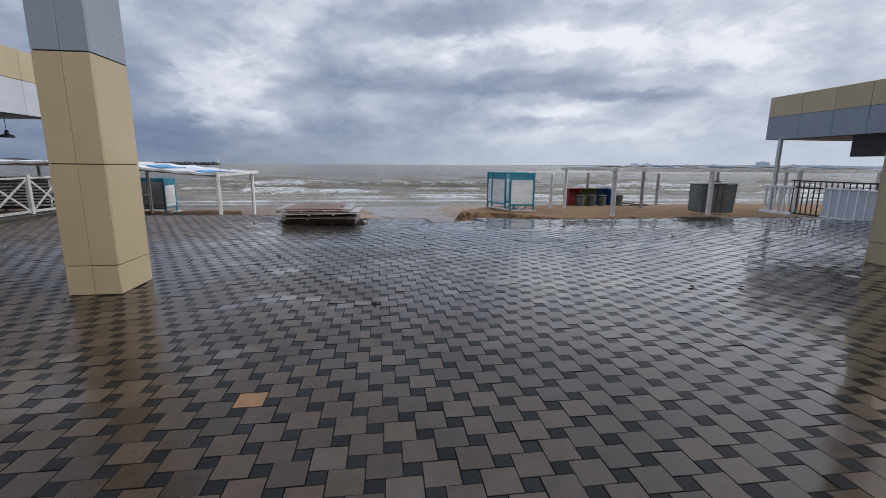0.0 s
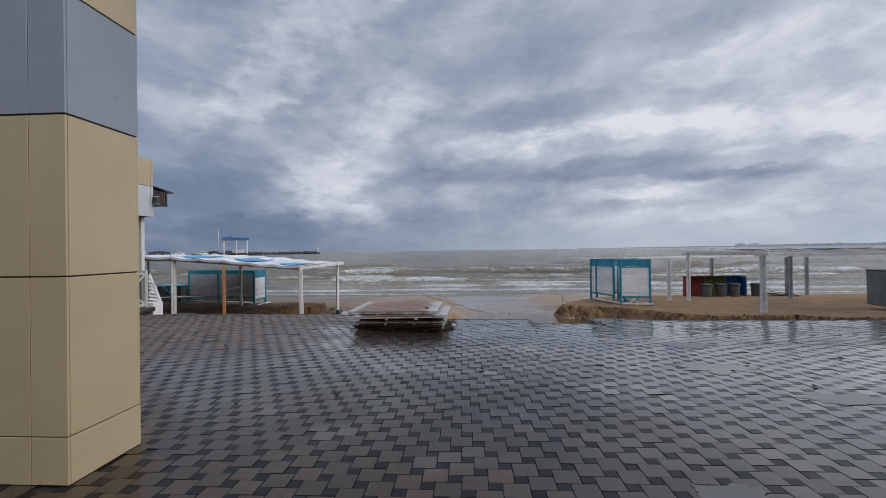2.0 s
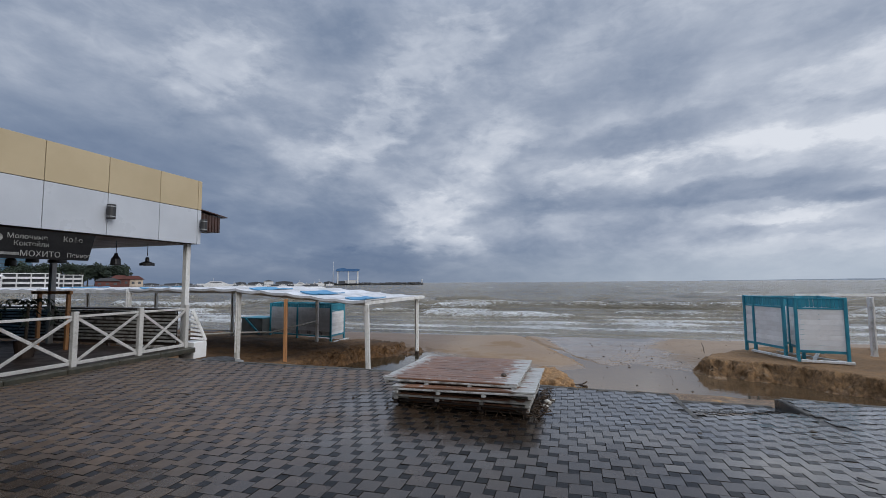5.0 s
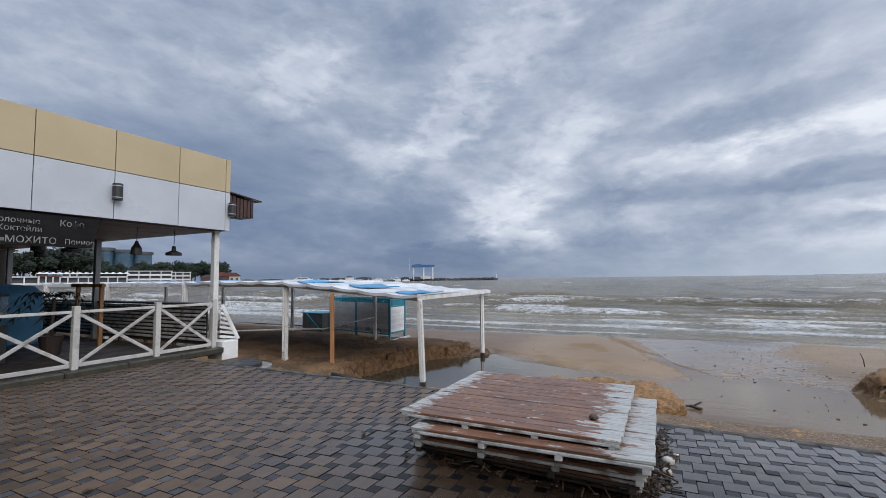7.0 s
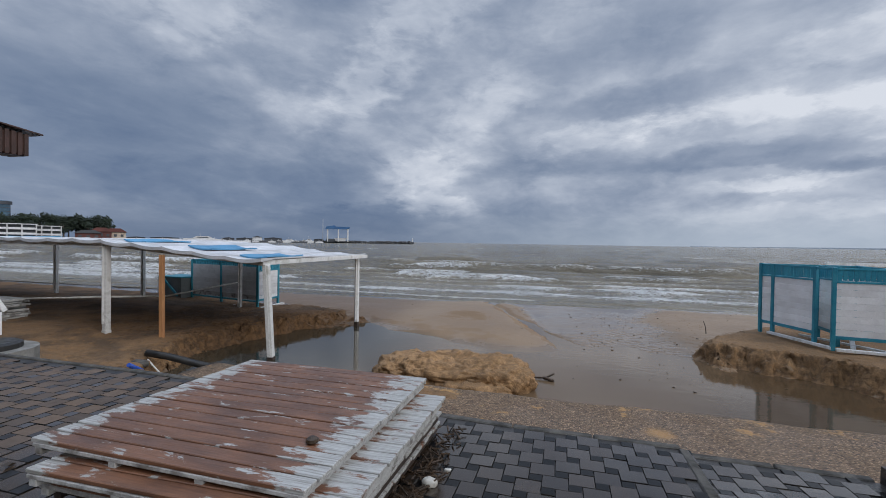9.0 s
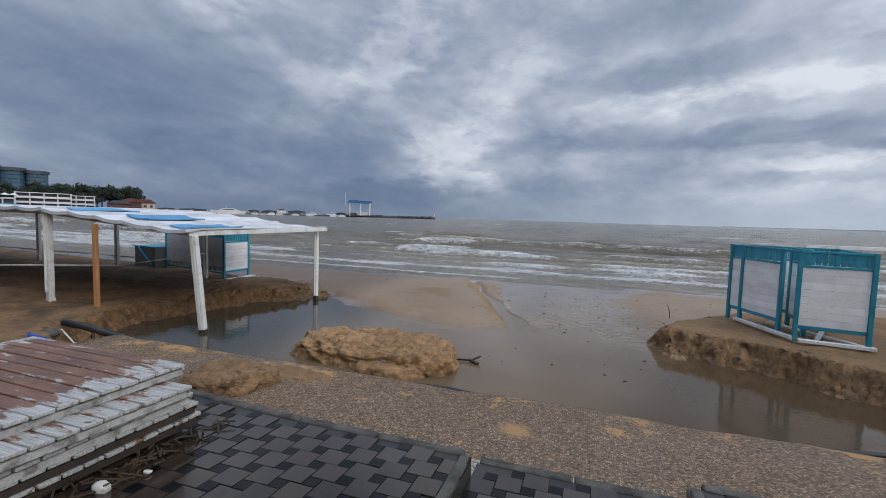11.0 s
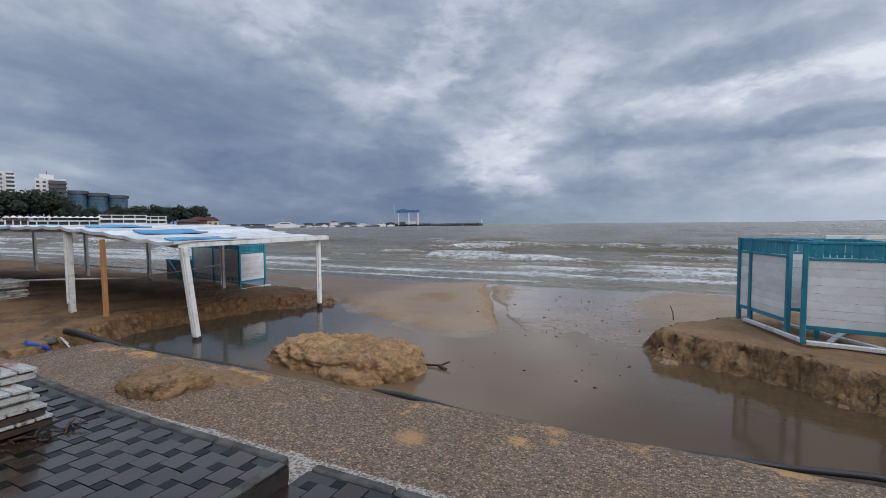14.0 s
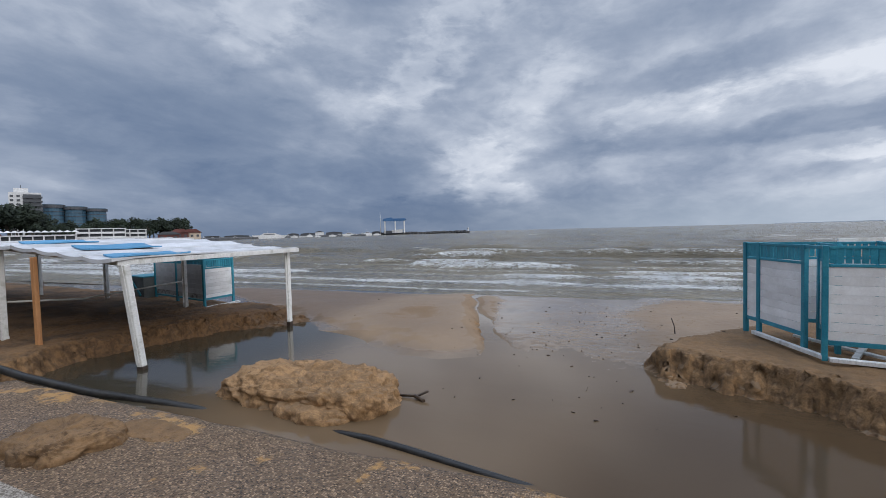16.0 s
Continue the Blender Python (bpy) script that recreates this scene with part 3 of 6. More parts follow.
def smooth(t):
    t = np.clip(t, 0.0, 1.0)
    return t * t * (3 - 2 * t)


def sheet(name, xs, ys, height, mat, keep=None):
    """A height field over a grid of lines."""
    gx, gy = np.meshgrid(np.asarray(xs, float), np.asarray(ys, float))
    gz = height(gx, gy)
    verts = np.stack([gx, gy, gz], -1).reshape(-1, 3)
    nx, ny = len(xs), len(ys)
    i = np.arange(nx * ny).reshape(ny, nx)
    faces = np.stack([i[:-1, :-1], i[:-1, 1:], i[1:, 1:], i[1:, :-1]], -1).reshape(-1, 4)
    if keep is not None:
        c = verts[faces].mean(1)
        faces = faces[keep(c[:, 0], c[:, 1])]
    mesh = bpy.data.meshes.new(name)
    mesh.from_pydata(verts.tolist(), [], faces.tolist())
    mesh.shade_smooth()
    ob = new(name, mesh)
    mesh.materials.append(mat)
    return ob


def fbm(x, y, scale, octaves=4, seed=0.0):
    """Noise over arrays, about -1 to 1."""
    flat = [noise.fractal(Vector((a * scale + seed, b * scale - seed, seed)), 1.0, 2.0, octaves) for a, b in zip(np.ravel(x), np.ravel(y))]
    return np.array(flat).reshape(np.shape(x))


# ---- ground ----


def pave_z(x, y):
    """The pavement: level, then sinking a little towards the beach on the right; a ramp dips between two kerbs."""
    x, y = np.asarray(x, float), np.asarray(y, float)
    z = -(0.20 + 0.08 * smooth((x - 2.5) / 3)) * smooth((y - 10) / 5) * smooth((x + 4.5) / 4.5)
    ramp = (x > RAMP[0]) & (x < RAMP[1])
    start = 12.7 + 0.6 * (x - RAMP[0])
    return z - 0.15 * ramp * smooth((y - start) / (14.3 - start))


RAMP = (1.36, 2.88)


def pave_edge(x):
    if x < -3.3:
        return 14.15
    if x < RAMP[0]:
        return 14.40
    if x < RAMP[1]:
        return 14.62
    return 14.62


def slab(x0, x1, parent=None):
    """A block of pavement bed, with its sides."""
    xs = np.linspace(x0, x1, max(3, int((x1 - x0) / 0.6)))
    bm = bmesh.new()
    e = pave_edge((x0 + x1) / 2)
    ys = np.concatenate([[-24, -12, 0, 6], np.linspace(8, e, 16)])
    grid = [[bm.verts.new((x, y, float(pave_z(x + (0.001 if i == 0 else -0.001 if i == len(xs) - 1 else 0), y)) - 0.013)) for i, x in enumerate(xs)] for y in ys]
    for a, b in zip(grid, grid[1:]):
        for i in range(len(xs) - 1):
            bm.faces.new((a[i], a[i + 1], b[i + 1], b[i]))
    rim = grid[0] + [g[-1] for g in grid[1:]] + grid[-1][-2::-1] + [g[0] for g in grid[-2:0:-1]]
    low = [bm.verts.new((v.co.x, v.co.y, -1.6)) for v in rim]
    for i in range(len(rim)):
        j = (i + 1) % len(rim)
        bm.faces.new((rim[i], low[i], low[j], rim[j]))
    return bm


pavement = part("pavement", slab(-34.0, -3.3), joint_sand)
tagged(pavement, "wet grey-brown concrete pavers with small black squares between", "pavement", kind="structure")
for a, b in ((-3.3, RAMP[0]), RAMP, (RAMP[1], 36.0)):
    part("paving_bed", slab(a, b), joint_sand, pavement)

# washed concrete walkway below the pavement, down to the beach
def walkway_z(x, y):
    return -0.70 - 0.02 * (y - 14.5) + 0.03 * fbm(x, y, 0.5, 3, 4.0) + 0.008 * fbm(x, y, 3.0, 3, 9.0)


xs = np.linspace(-6.2, 24, 150)
bm = bmesh.new()
ys = np.linspace(14.0, 17.05, 26)
X, Y = np.meshgrid(xs, ys)
Z = walkway_z(X, Y)
Y[-1] += 0.05 * fbm(X[-1], Y[-1], 1.3, 3, 2.0)
Y[-2] += 0.04 * fbm(X[-2], Y[-2], 1.3, 3, 2.0)
Z[-1] -= 0.03
V = [[bm.verts.new((X[j, i], Y[j, i], Z[j, i])) for i in range(len(xs))] for j in range(len(ys))]
for j in range(len(ys) - 1):
    for i in range(len(xs) - 1):
        bm.faces.new((V[j][i], V[j][i + 1], V[j + 1][i + 1], V[j + 1][i]))
low = [bm.verts.new((v.co.x, v.co.y + 0.04, -2.2)) for v in V[-1]]
for i in range(len(xs) - 1):
    bm.faces.new((V[-1][i], V[-1][i + 1], low[i + 1], low[i]))
lowl = [bm.verts.new((v[0].co.x, v[0].co.y, -2.2)) for v in V[:-1]] + [low[0]]
for j in range(len(ys) - 1):
    bm.faces.new((V[j][0], V[j + 1][0], lowl[j + 1], lowl[j]))
walkway = part("walkway", bm, aggregate_mat, smooth=True)
tagged(walkway, "washed pebble concrete walkway with orange sand smears, below the pavement", "walkway", kind="structure")
strip = sheet("walkway_strip", np.linspace(-6.2, 24, 150), np.linspace(14.3, 15.40, 34), lambda x, y: walkway_z(x, y) + 0.006, shell_strip,
              keep=lambda x, y: y < 15.27 + 0.02 * np.sin(x * 3.1) * np.sin(x * 1.3))
tagged(strip, "white shell-flecked concrete strip along the kerb", "walkway", kind="structure")

# the beach
POOL_Z, SEA_Z = -1.43, -1.60


def water_line(y):
    return POOL_Z + (SEA_Z - POOL_Z) * smooth((y - 26.0) / 8.0)


def beach_z(x, y):
    n1, n2, n3, n4 = fbm(x, y, 0.35, 4, 1.0), fbm(x, y, 1.6, 4, 7.0), fbm(x, y, 5.0, 3, 3.0), fbm(x, y, 11.0, 3, 6.0)
    base = water_line(y) - 0.050 + 0.035 * n1 + 0.072 * smooth((y - 21.0) / 3.5) * smooth((x + 7) / 3) - 0.02 * smooth((y - 30) / 4)
    base = base - 0.10 * smooth((y - 33.0) / 4.0) - 0.05 * np.maximum(y - 37, 0)
    # the smooth spit of sand beside the outlet
    spit = smooth((-0.6 - 0.22 * (y - 24) - x) / 2.2 + 0.5) * smooth((y - 22.3 + 0.45 * (x + 2) * (x < -2)) / 2.6) * smooth((35.0 - y) / 5)
    base = base + 0.25 * spit
    flat = smooth((x - 2.2 - 0.12 * (y - 24)) / 3.0) * smooth((y - 23.0) / 3.0) * smooth((36.0 - y) / 5)
    base = base + 0.13 * flat
    # the channel that drains it
    mid = np.interp(y, [22.4, 23.5, 26.3, 29.6, 33.0], [0.75, 0.40, -0.85, -2.25, -3.4]) + 0.07 * np.sin(y * 1.9)
    base = base - 0.16 * np.exp(-((x - mid) / (0.30 + 0.05 * n2)) ** 2) * smooth((y - 22.0) / 2.0) + 0.012 * n3 * smooth((x + 0.5) / 2)
    # deeper pool on the left, scour on the right
    base = base - 0.35 * smooth((x + 9.5) / 1.2) * smooth((-3.0 - x) / 2.0) * smooth((24.2 - y) / 1.5)
    base = base - 0.12 * smooth((x + 1) / 2) * smooth((22 - y) / 3)
    # the left bank
    xb = np.interp(y, [13, 16.0, 17.5, 19, 21, 23, 24.4, 25.2, 26.0], [-5.9, -6.5, -7.9, -8.75, -8.8, -8.0, -7.4, -7.4, -9.2])
    edge = xb - x + 0.34 * n2 + 0.10 * n3 + 0.04 * n4
    bank = smooth(edge / 0.62) * smooth((27.6 + 0.08 * (-9 - x) - y) / 2.2)
    top = -1.00 + 0.05 * n1 + 0.05 * n2 + 0.022 * n3 + 0.012 * n4 + 0.30 * smooth((17.6 - y) / 3.0) + 0.12 * smooth((-11 - x) / 4) - 0.10 * smooth((y - 23) / 3)
    top = top + 0.07 * smooth(1 - abs(edge - 1.2) / 1.2)
    z = base + (top - base) * bank + (0.05 * n3 + 0.05 * n4) * bank * (1 - 0.75 * smooth(edge / 1.2))
    # sand slumped towards the pool
    z = np.maximum(z, base + (0.22 + 0.16 * n2) * smooth((edge + 0.8) / 1.2) * smooth((26.3 - y) / 1.0) * smooth((y - 16.5) / 1.0) - 0.04)
    # the right bank
    yb = np.interp(x, [3.0, 3.6, 4.0, 5.6, 6.8, 7.7, 9.0, 10.5, 12, 14], [26.5, 23.6, 22.6, 21.95, 21.0, 20.1, 18.9, 17.7, 17.1, 16.9])
    edge = y - yb + 0.24 * n2 + 0.10 * n3 + 0.04 * n4
    side = x - np.interp(y, [20, 23.2, 24.8, 27, 30], [3.2, 3.55, 4.2, 5.4, 8.0]) + 0.15 * n2
    bank = smooth(edge / 0.42) * smooth(side / np.interp(y, [22, 24, 26, 30], [0.4, 0.7, 1.8, 4.0])) * smooth((31.5 - y) / 5.5)
    top = -0.90 + 0.03 * n1 + 0.025 * n2 + 0.22 * smooth((x - 8.0) / 3.0) * smooth((21.5 - y) / 3.0) + 0.12 * smooth((18.5 - y) / 2.5) * smooth((x - 9) / 2)
    top = top + 0.04 * np.exp(-((y - 23.9 - 0.25 * n2) / 0.3) ** 2) * smooth((x - 8) / 1)
    z = z + (np.maximum(top, z) - z) * bank + (0.05 * n3 + 0.05 * n4) * bank * (1 - 0.8 * smooth(edge / 1.2))
    z = np.maximum(z, base + (0.16 + 0.14 * n2) * smooth((edge + 0.6) / 0.8) * smooth((side + 0.5) / 0.8) * smooth((24.5 - y) / 1.5) - 0.13)
    return z


def steps(*runs):
    """Grid lines: runs of (from, to, step)."""
    out = []
    for a, b, s in runs:
        out.extend(np.arange(a, b - 1e-6, s))
    out.append(runs[-1][1])
    return out


bx = steps((-1500, -400, 275), (-400, -100, 50), (-100, -30, 5), (-30, -13, 0.4), (-13, 13, 0.05), (13, 30, 0.4), (30, 100, 5), (100, 400, 50), (400, 1500, 275))
by = steps((14.2, 16.4, 0.25), (16.4, 26.6, 0.05), (26.6, 34, 0.1), (34, 37, 0.25), (37, 80, 2.5), (80, 500, 60), (500, 4500, 500))
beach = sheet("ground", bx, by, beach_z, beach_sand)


def crumble(ob):
    """Steep sand breaks into clods: push it sideways, more the steeper it is."""
    co = np.empty(len(ob.data.vertices) * 3, dtype=np.float32)
    ob.data.vertices.foreach_get("co", co)
    g = co.reshape(len(by), len(bx), 3)
    X, Y, Z = g[..., 0].astype(float), g[..., 1].astype(float), g[..., 2].astype(float)
    gy, gx = np.gradient(Z)
    run = np.maximum(np.gradient(X, axis=1), 1e-3), np.maximum(np.gradient(Y, axis=0), 1e-3)
    gx, gy = gx / run[0], gy / run[1]
    steep = np.sqrt(gx * gx + gy * gy) + 1e-6
    w = smooth((steep - 0.25) / 0.6) * (Y < 27) * (abs(X) < 13)
    push = 0.13 * fbm(X + 2.3 * Z, Y - 1.9 * Z, 3.4, 3, 15.0) + 0.07 * fbm(X - 2.7 * Z, Y + 2.2 * Z, 9.0, 3, 25.0)
    g[..., 0] = X - w * push * gx / steep
    g[..., 1] = Y - w * push * gy / steep
    g[..., 2] = Z + w * 0.05 * fbm(X + 1.5 * Z, Y + 1.1 * Z, 7.0, 3, 35.0)
    ob.data.vertices.foreach_set("co", co)
    ob.data.update()


crumble(beach)
tagged(beach, "wet storm-washed beach sand with eroded banks and shallow runoff", "beach", kind="structure")

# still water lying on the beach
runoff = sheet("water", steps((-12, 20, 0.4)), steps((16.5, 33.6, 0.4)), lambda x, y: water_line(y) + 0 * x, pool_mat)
tagged(runoff, "shallow silty water pooled on the sand, draining to the sea", "water", kind="structure")


# the sea
def sea():
    ys = [32.0]
    while ys[-1] < 95:
        ys.append(ys[-1] + 0.22 + 0.012 * (ys[-1] - 32))
    while ys[-1] < 4600:
        ys.append(ys[-1] * 1.035)
    us = np.linspace(-1.0, 1.0, 420)
    us = np.sign(us) * (0.55 * abs(us) + 0.45 * us ** 2) * 2.2
    U, Y = np.meshgrid(us, np.array(ys))
    X = U * (Y + 12)
    Z = np.full_like(X, SEA_Z)
    F = np.zeros_like(X)
    far = smooth((Y - 60) / 60)
    chop = fbm(X, Y, 0.16, 3, 5.0)
    roll = fbm(X * 0.35, Y, 0.085, 3, 11.0)
    Z += (0.05 * smooth((Y - 36) / 10) + 0.30 * far * (Y < 900)) * chop + 0.48 * smooth((Y - 42) / 25) * roll * (Y < 1200)
    lines = ((35.2, 0.02, 0.5, 0.62, 3), (38.6, 0.10, 1.0, 1.0, 21), (42.5, 0.16, 1.3, 1.0, 37), (45.5, 0.18, 0.9, 0.8, 43), (49.5, 0.50, 1.2, 0.95, 53), (53.0, 0.35, 1.0, 0.7, 61), (58.0, 0.80, 1.8, 0.90, 71), (66.0, 0.85, 2.2, 0.70, 97), (80.0, 0.70, 2.6, 0.45, 113), (98.0, 0.4, 3.0, 0.35, 131))
    for y0, amp, wid, strength, seed in lines:
        path = y0 + (0.075 * y0 - 1.9) * fbm(X, np.full_like(Y, seed), 0.05, 4, seed)
        d = (Y - path) / wid
        gate = smooth((fbm(X, np.full_like(Y, seed + 5), 0.075, 4, seed + 0.5) + 0.12) / 0.4)
        Z += amp * np.exp(-np.where(d < 0, d * 1.9, d * 0.8) ** 2) * (0.35 + 0.65 * gate)
        F += 0.54 * strength * (0.40 + 0.60 * gate) * np.exp(-np.where(d < 0, d * 1.8, (d - 0.1) * 1.8) ** 2)
        F += 0.26 * strength * gate * np.exp(-np.abs(d) / 2.2)
    F += 0.24 * smooth((Y - 33.5) / 2) * smooth((43 - Y) / 5)
    F += 0.22 * smooth((Y - 36) / 3) * smooth((66 - Y) / 20)
    F += 1.2 * smooth((fbm(X * 0.4, Y, 0.11, 3, 77.0) - 0.55) / 0.25) * smooth((Y - 70) / 30) * (Y < 700)
    ny, nx = X.shape
    verts = np.stack([X, Y, Z], -1).reshape(-1, 3)
    i = np.arange(nx * ny).reshape(ny, nx)
    faces = np.stack([i[:-1, :-1], i[:-1, 1:], i[1:, 1:], i[1:, :-1]], -1).reshape(-1, 4)
    mesh = bpy.data.meshes.new("sea")
    mesh.from_pydata(verts.tolist(), [], faces.tolist())
    mesh.shade_smooth()
    a = mesh.attributes.new("foam", "FLOAT", "POINT")
    a.data.foreach_set("value", np.clip(F, 0, 0.68).astype(np.float32).ravel())
    mesh.materials.append(sea_mat)
    return tagged(new("sea", mesh), "grey-brown rough sea with breaking white surf", "sea", kind="structure")


sea()

# ---- the covered passage at the start ----


def column(x, y):
    """A square pillar clad in panels: cream, a grey band, cream."""
    c = thing("clad_column", pose(x, y, 0), "square pillar clad in cream and grey panels with dark joints", "column", "pillars of the passage")
    w, d = 0.58, 0.71
    box("core", (w - 0.03, d - 0.03, 5.4), (0, 0, 2.7), joint_dark, c, bevel=0)
    rows = ((0.005, 0.352, cream_panel), (0.362, 1.530, cream_panel), (1.542, 2.728, cream_panel), (2.742, 3.638, grey_panel), (3.652, 4.5, cream_panel), (4.51, 5.35, cream_panel))
    for z0, z1, mat in rows:
        h, zc = z1 - z0, (z0 + z1) / 2
        for sy in (-1, 1):
            box("panel", (w / 2 - 0.006, 0.02, h), (-w / 4 - 0.0, sy * (d / 2 - 0.01), zc), mat, c, bevel=0.002)
            box("panel", (w / 2 - 0.006, 0.02, h), (w / 4, sy * (d / 2 - 0.01), zc), mat, c, bevel=0.002)
        for sx in (-1, 1):
            box("panel", (0.02, d - 0.046, h), (sx * (w / 2 - 0.01), 0, zc), mat, c, bevel=0.002)
    return c


column(-3.52, 5.985)
column(8.27, 5.985)
gate = box("trim", (12.4, 0.74, 0.7), (2.375, 5.985, 5.75), cream_panel, bevel=0.01)
tagged(gate, "cream panelled beam joining the two pillars overhead", "beam", kind="structure")
# unseen wall added behind the start; its height keeps south sky off front faces
back = box("wall_south", (90, 0.3, 9.0), (1, -8.4, 4.5), cream_panel, bevel=0.01)
tagged(back, "unseen plain cream wall closing the promenade, added to block the south sky", "wall", kind="structure")

# ---- cafe terraces either side ----


def fascia(c, x, y0, y1, z0, zm, z1, joints, low_mat, out):
    """A deep panelled fascia along y; out is +1 where its face looks to +x."""
    box("core", (0.5, y1 - y0, z1 - z0 - 0.02), (x - out * 0.27, (y0 + y1) / 2, (z0 + z1) / 2), joint_dark, c, bevel=0)
    cuts = [y0] + list(joints) + [y1]
    for a, b in zip(cuts, cuts[1:]):
        for za, zb, mat in ((z0, zm, low_mat), (zm, z1, cream_panel)):
            box("panel", (0.03, b - a - 0.014, zb - za - 0.014), (x - out * 0.015, (a + b) / 2, (za + zb) / 2), mat, c, bevel=0.002)
    # the end towards the sea
    for za, zb, mat in ((z0, zm, low_mat), (zm, z1, cream_panel)):
        box("panel", (0.49, 0.03, zb - za - 0.014), (x - out * 0.276, y1 + 0.012, (za + zb) / 2), mat, c, bevel=0.002)


def cafe_left():
    c = thing("cafe_pavilion", pose(-9.9, 5, 0), "open cafe pavilion with cream and white panelled fascia", "cafe")
    c.matrix_world = Matrix()
    fascia(c, -9.9, -8.0, 15.42, 2.81, 3.74, 4.54, [-5.35, -4.13, -2.91, -1.69, -0.47, 0.75, 1.97, 3.19, 4.41, 5.63, 6.85, 8.07, 9.29, 10.51, 11.72, 12.93, 14.17, 15.30], white_panel, 1)
    box("soffit", (11.4, 23.3, 0.06), (-15.9, 3.75, 2.84), soffit_wood, c)
    box("roof", (11.4, 23.2, 0.12), (-15.9, 3.7, 4.40), steel, c)
    box("far_fascia", (0.2, 23.4, 1.7), (-21.7, 3.7, 3.67), white_panel, c)
    box("sea_fascia", (11.3, 0.2, 1.7), (-15.95, 15.30, 3.67), white_panel, c)
    for px, py in ((-10.20, 15.28), (-10.20, 10.0), (-10.28, 5.0), (-15.0, 15.1), (-20.5, 15.1), (-15.0, 8.0)):
        box("post", (0.13, 0.13, 2.83), (px, py, 1.41), old_white if px > -11 else grey_wood, c)
    box("back_wall", (0.2, 23.3, 2.8), (-21.6, 3.7, 1.4), dark_wood, c)
    box("floor_plate", (11.6, 23.2, 0.06), (-15.8, 3.6, 0.01), dark_wood, c)
    # slatted parapet on the sea side
    for i in range(9):
        box("slat", (9.6, 0.03, 0.055), (-15.2, 15.22, 0.22 + 0.095 * i), dirty_white, c)
    box("backing", (9.6, 0.02, 0.92), (-15.2, 15.255, 0.56), dark_wood, c)
    for i in range(9):
        box("slat_post", (0.07, 0.07, 1.0), (-10.5 - 1.2 * i, 15.29, 0.5), dark_wood, c)
    box("top_rail", (9.9, 0.32, 0.05), (-15.2, 15.26, 1.07), dark_wood, c)
    # louvred end box and its bracket
    lou = part("awning_box", bmesh.new(), brown_metal, c)
    bm = bmesh.new()
    for i in range(7):
        box("awning_slat", (0.5, 0.07, 0.50 - 0.012 * i), (-10.25, 15.52 + 0.105 * i, 3.45 - 0.004 * i), brown_metal, lou, bevel=0.004)
    bmesh.ops.create_cube(bm, size=1.0, matrix=Matrix.Translation((-10.25, 15.83, 3.44)) @ Matrix.Diagonal((0.44, 0.74, 0.40, 1)))
    box("awning_lid", (0.62, 0.95, 0.03), (-10.25, 15.93, 3.725), brown_metal, lou, (-6, 0, 0), 0.004)
    bm.to_mesh(lou.data)
    bm.free()
    lou.data.materials.append(brown_metal)
    # stepped end of the terrace
    box("end_block", (0.5, 0.42, 0.42), (-10.05, 15.44, 0.0), white_paint, c)
    for i in range(7):
        bar("stair_slat", (-10.0, 15.30, 0.98 - 0.11 * i), (-10.0, 15.46 + 0.045 * i, 0.90 - 0.11 * i), 0.03, 0.06, old_white, c)
    bar("stair_string", (-10.0, 15.34, 1.05), (-10.0, 15.80, 0.2), 0.05, 0.09, old_white, c)


cafe_left()


def fence():
    f = thing("timber_fence", Matrix(), "white-painted timber fence with crossed braces along the terrace", "fence")
    ys = [5.4 + 1.4 * i for i in range(7)] + [15.08]
    for y in ys[:-1]:
        box("post", (0.10, 0.10, 1.2), (-9.93, y + 0.02, 0.6), fence_white, f)
    box("post", (0.10, 0.10, 1.2), (-9.93, ys[-1], 0.6), fence_white, f)
    for a, b in zip(ys, ys[1:]):
        bar("top_rail", (-9.93, a + 0.08, 1.10), (-9.93, b - 0.05, 1.10), 0.06, 0.05, fence_white, f)
        bar("bottom_rail", (-9.93, a + 0.08, 0.17), (-9.93, b - 0.05, 0.17), 0.05, 0.07, fence_white, f)
        bar("brace", (-9.915, a + 0.08, 0.21), (-9.915, b - 0.05, 1.06), 0.025, 0.06, fence_white, f)
        bar("brace", (-9.945, a + 0.08, 1.06), (-9.945, b - 0.05, 0.21), 0.025, 0.06, fence_white, f)


fence()
mossy = surface("mossy_wet_concrete", (0.060, 0.052, 0.036), (0.030, 0.030, 0.020), (0.35, 0.7), 5.0, 60.0, 0.5)
for i in range(10):
    k = box("terrace_kerb", (0.30, 0.99, 0.13), (-9.84, 5.7 + 1.0 * i, 0.035), mossy, bevel=0.02)
    tagged(k, "dark mossy concrete kerb under the terrace fence", "kerb", "terrace kerb stones", "structure")


def wall_lamp(y, z):
    w = thing("wall_lamp", pose(-9.88, y, z), "black cylindrical up-and-down wall lamp on the fascia", "lamp", "fascia wall lamps")
    lathe("body", ((0.075, -0.16), (0.085, -0.15), (0.085, 0.15), (0.075, 0.16)), black_paint, w, pose(0.09, 0, 0))
    for dz in (-0.11, 0.11):
        lathe("ring", ((0.087, -0.008), (0.087, 0.008)), steel, w, pose(0.09, 0, dz))
    box("bracket", (0.05, 0.10, 0.12), (0.02, 0, 0), black_paint, w)


for ly in (15.40, 12.93, 10.51, 8.07):
    wall_lamp(ly, 3.32)


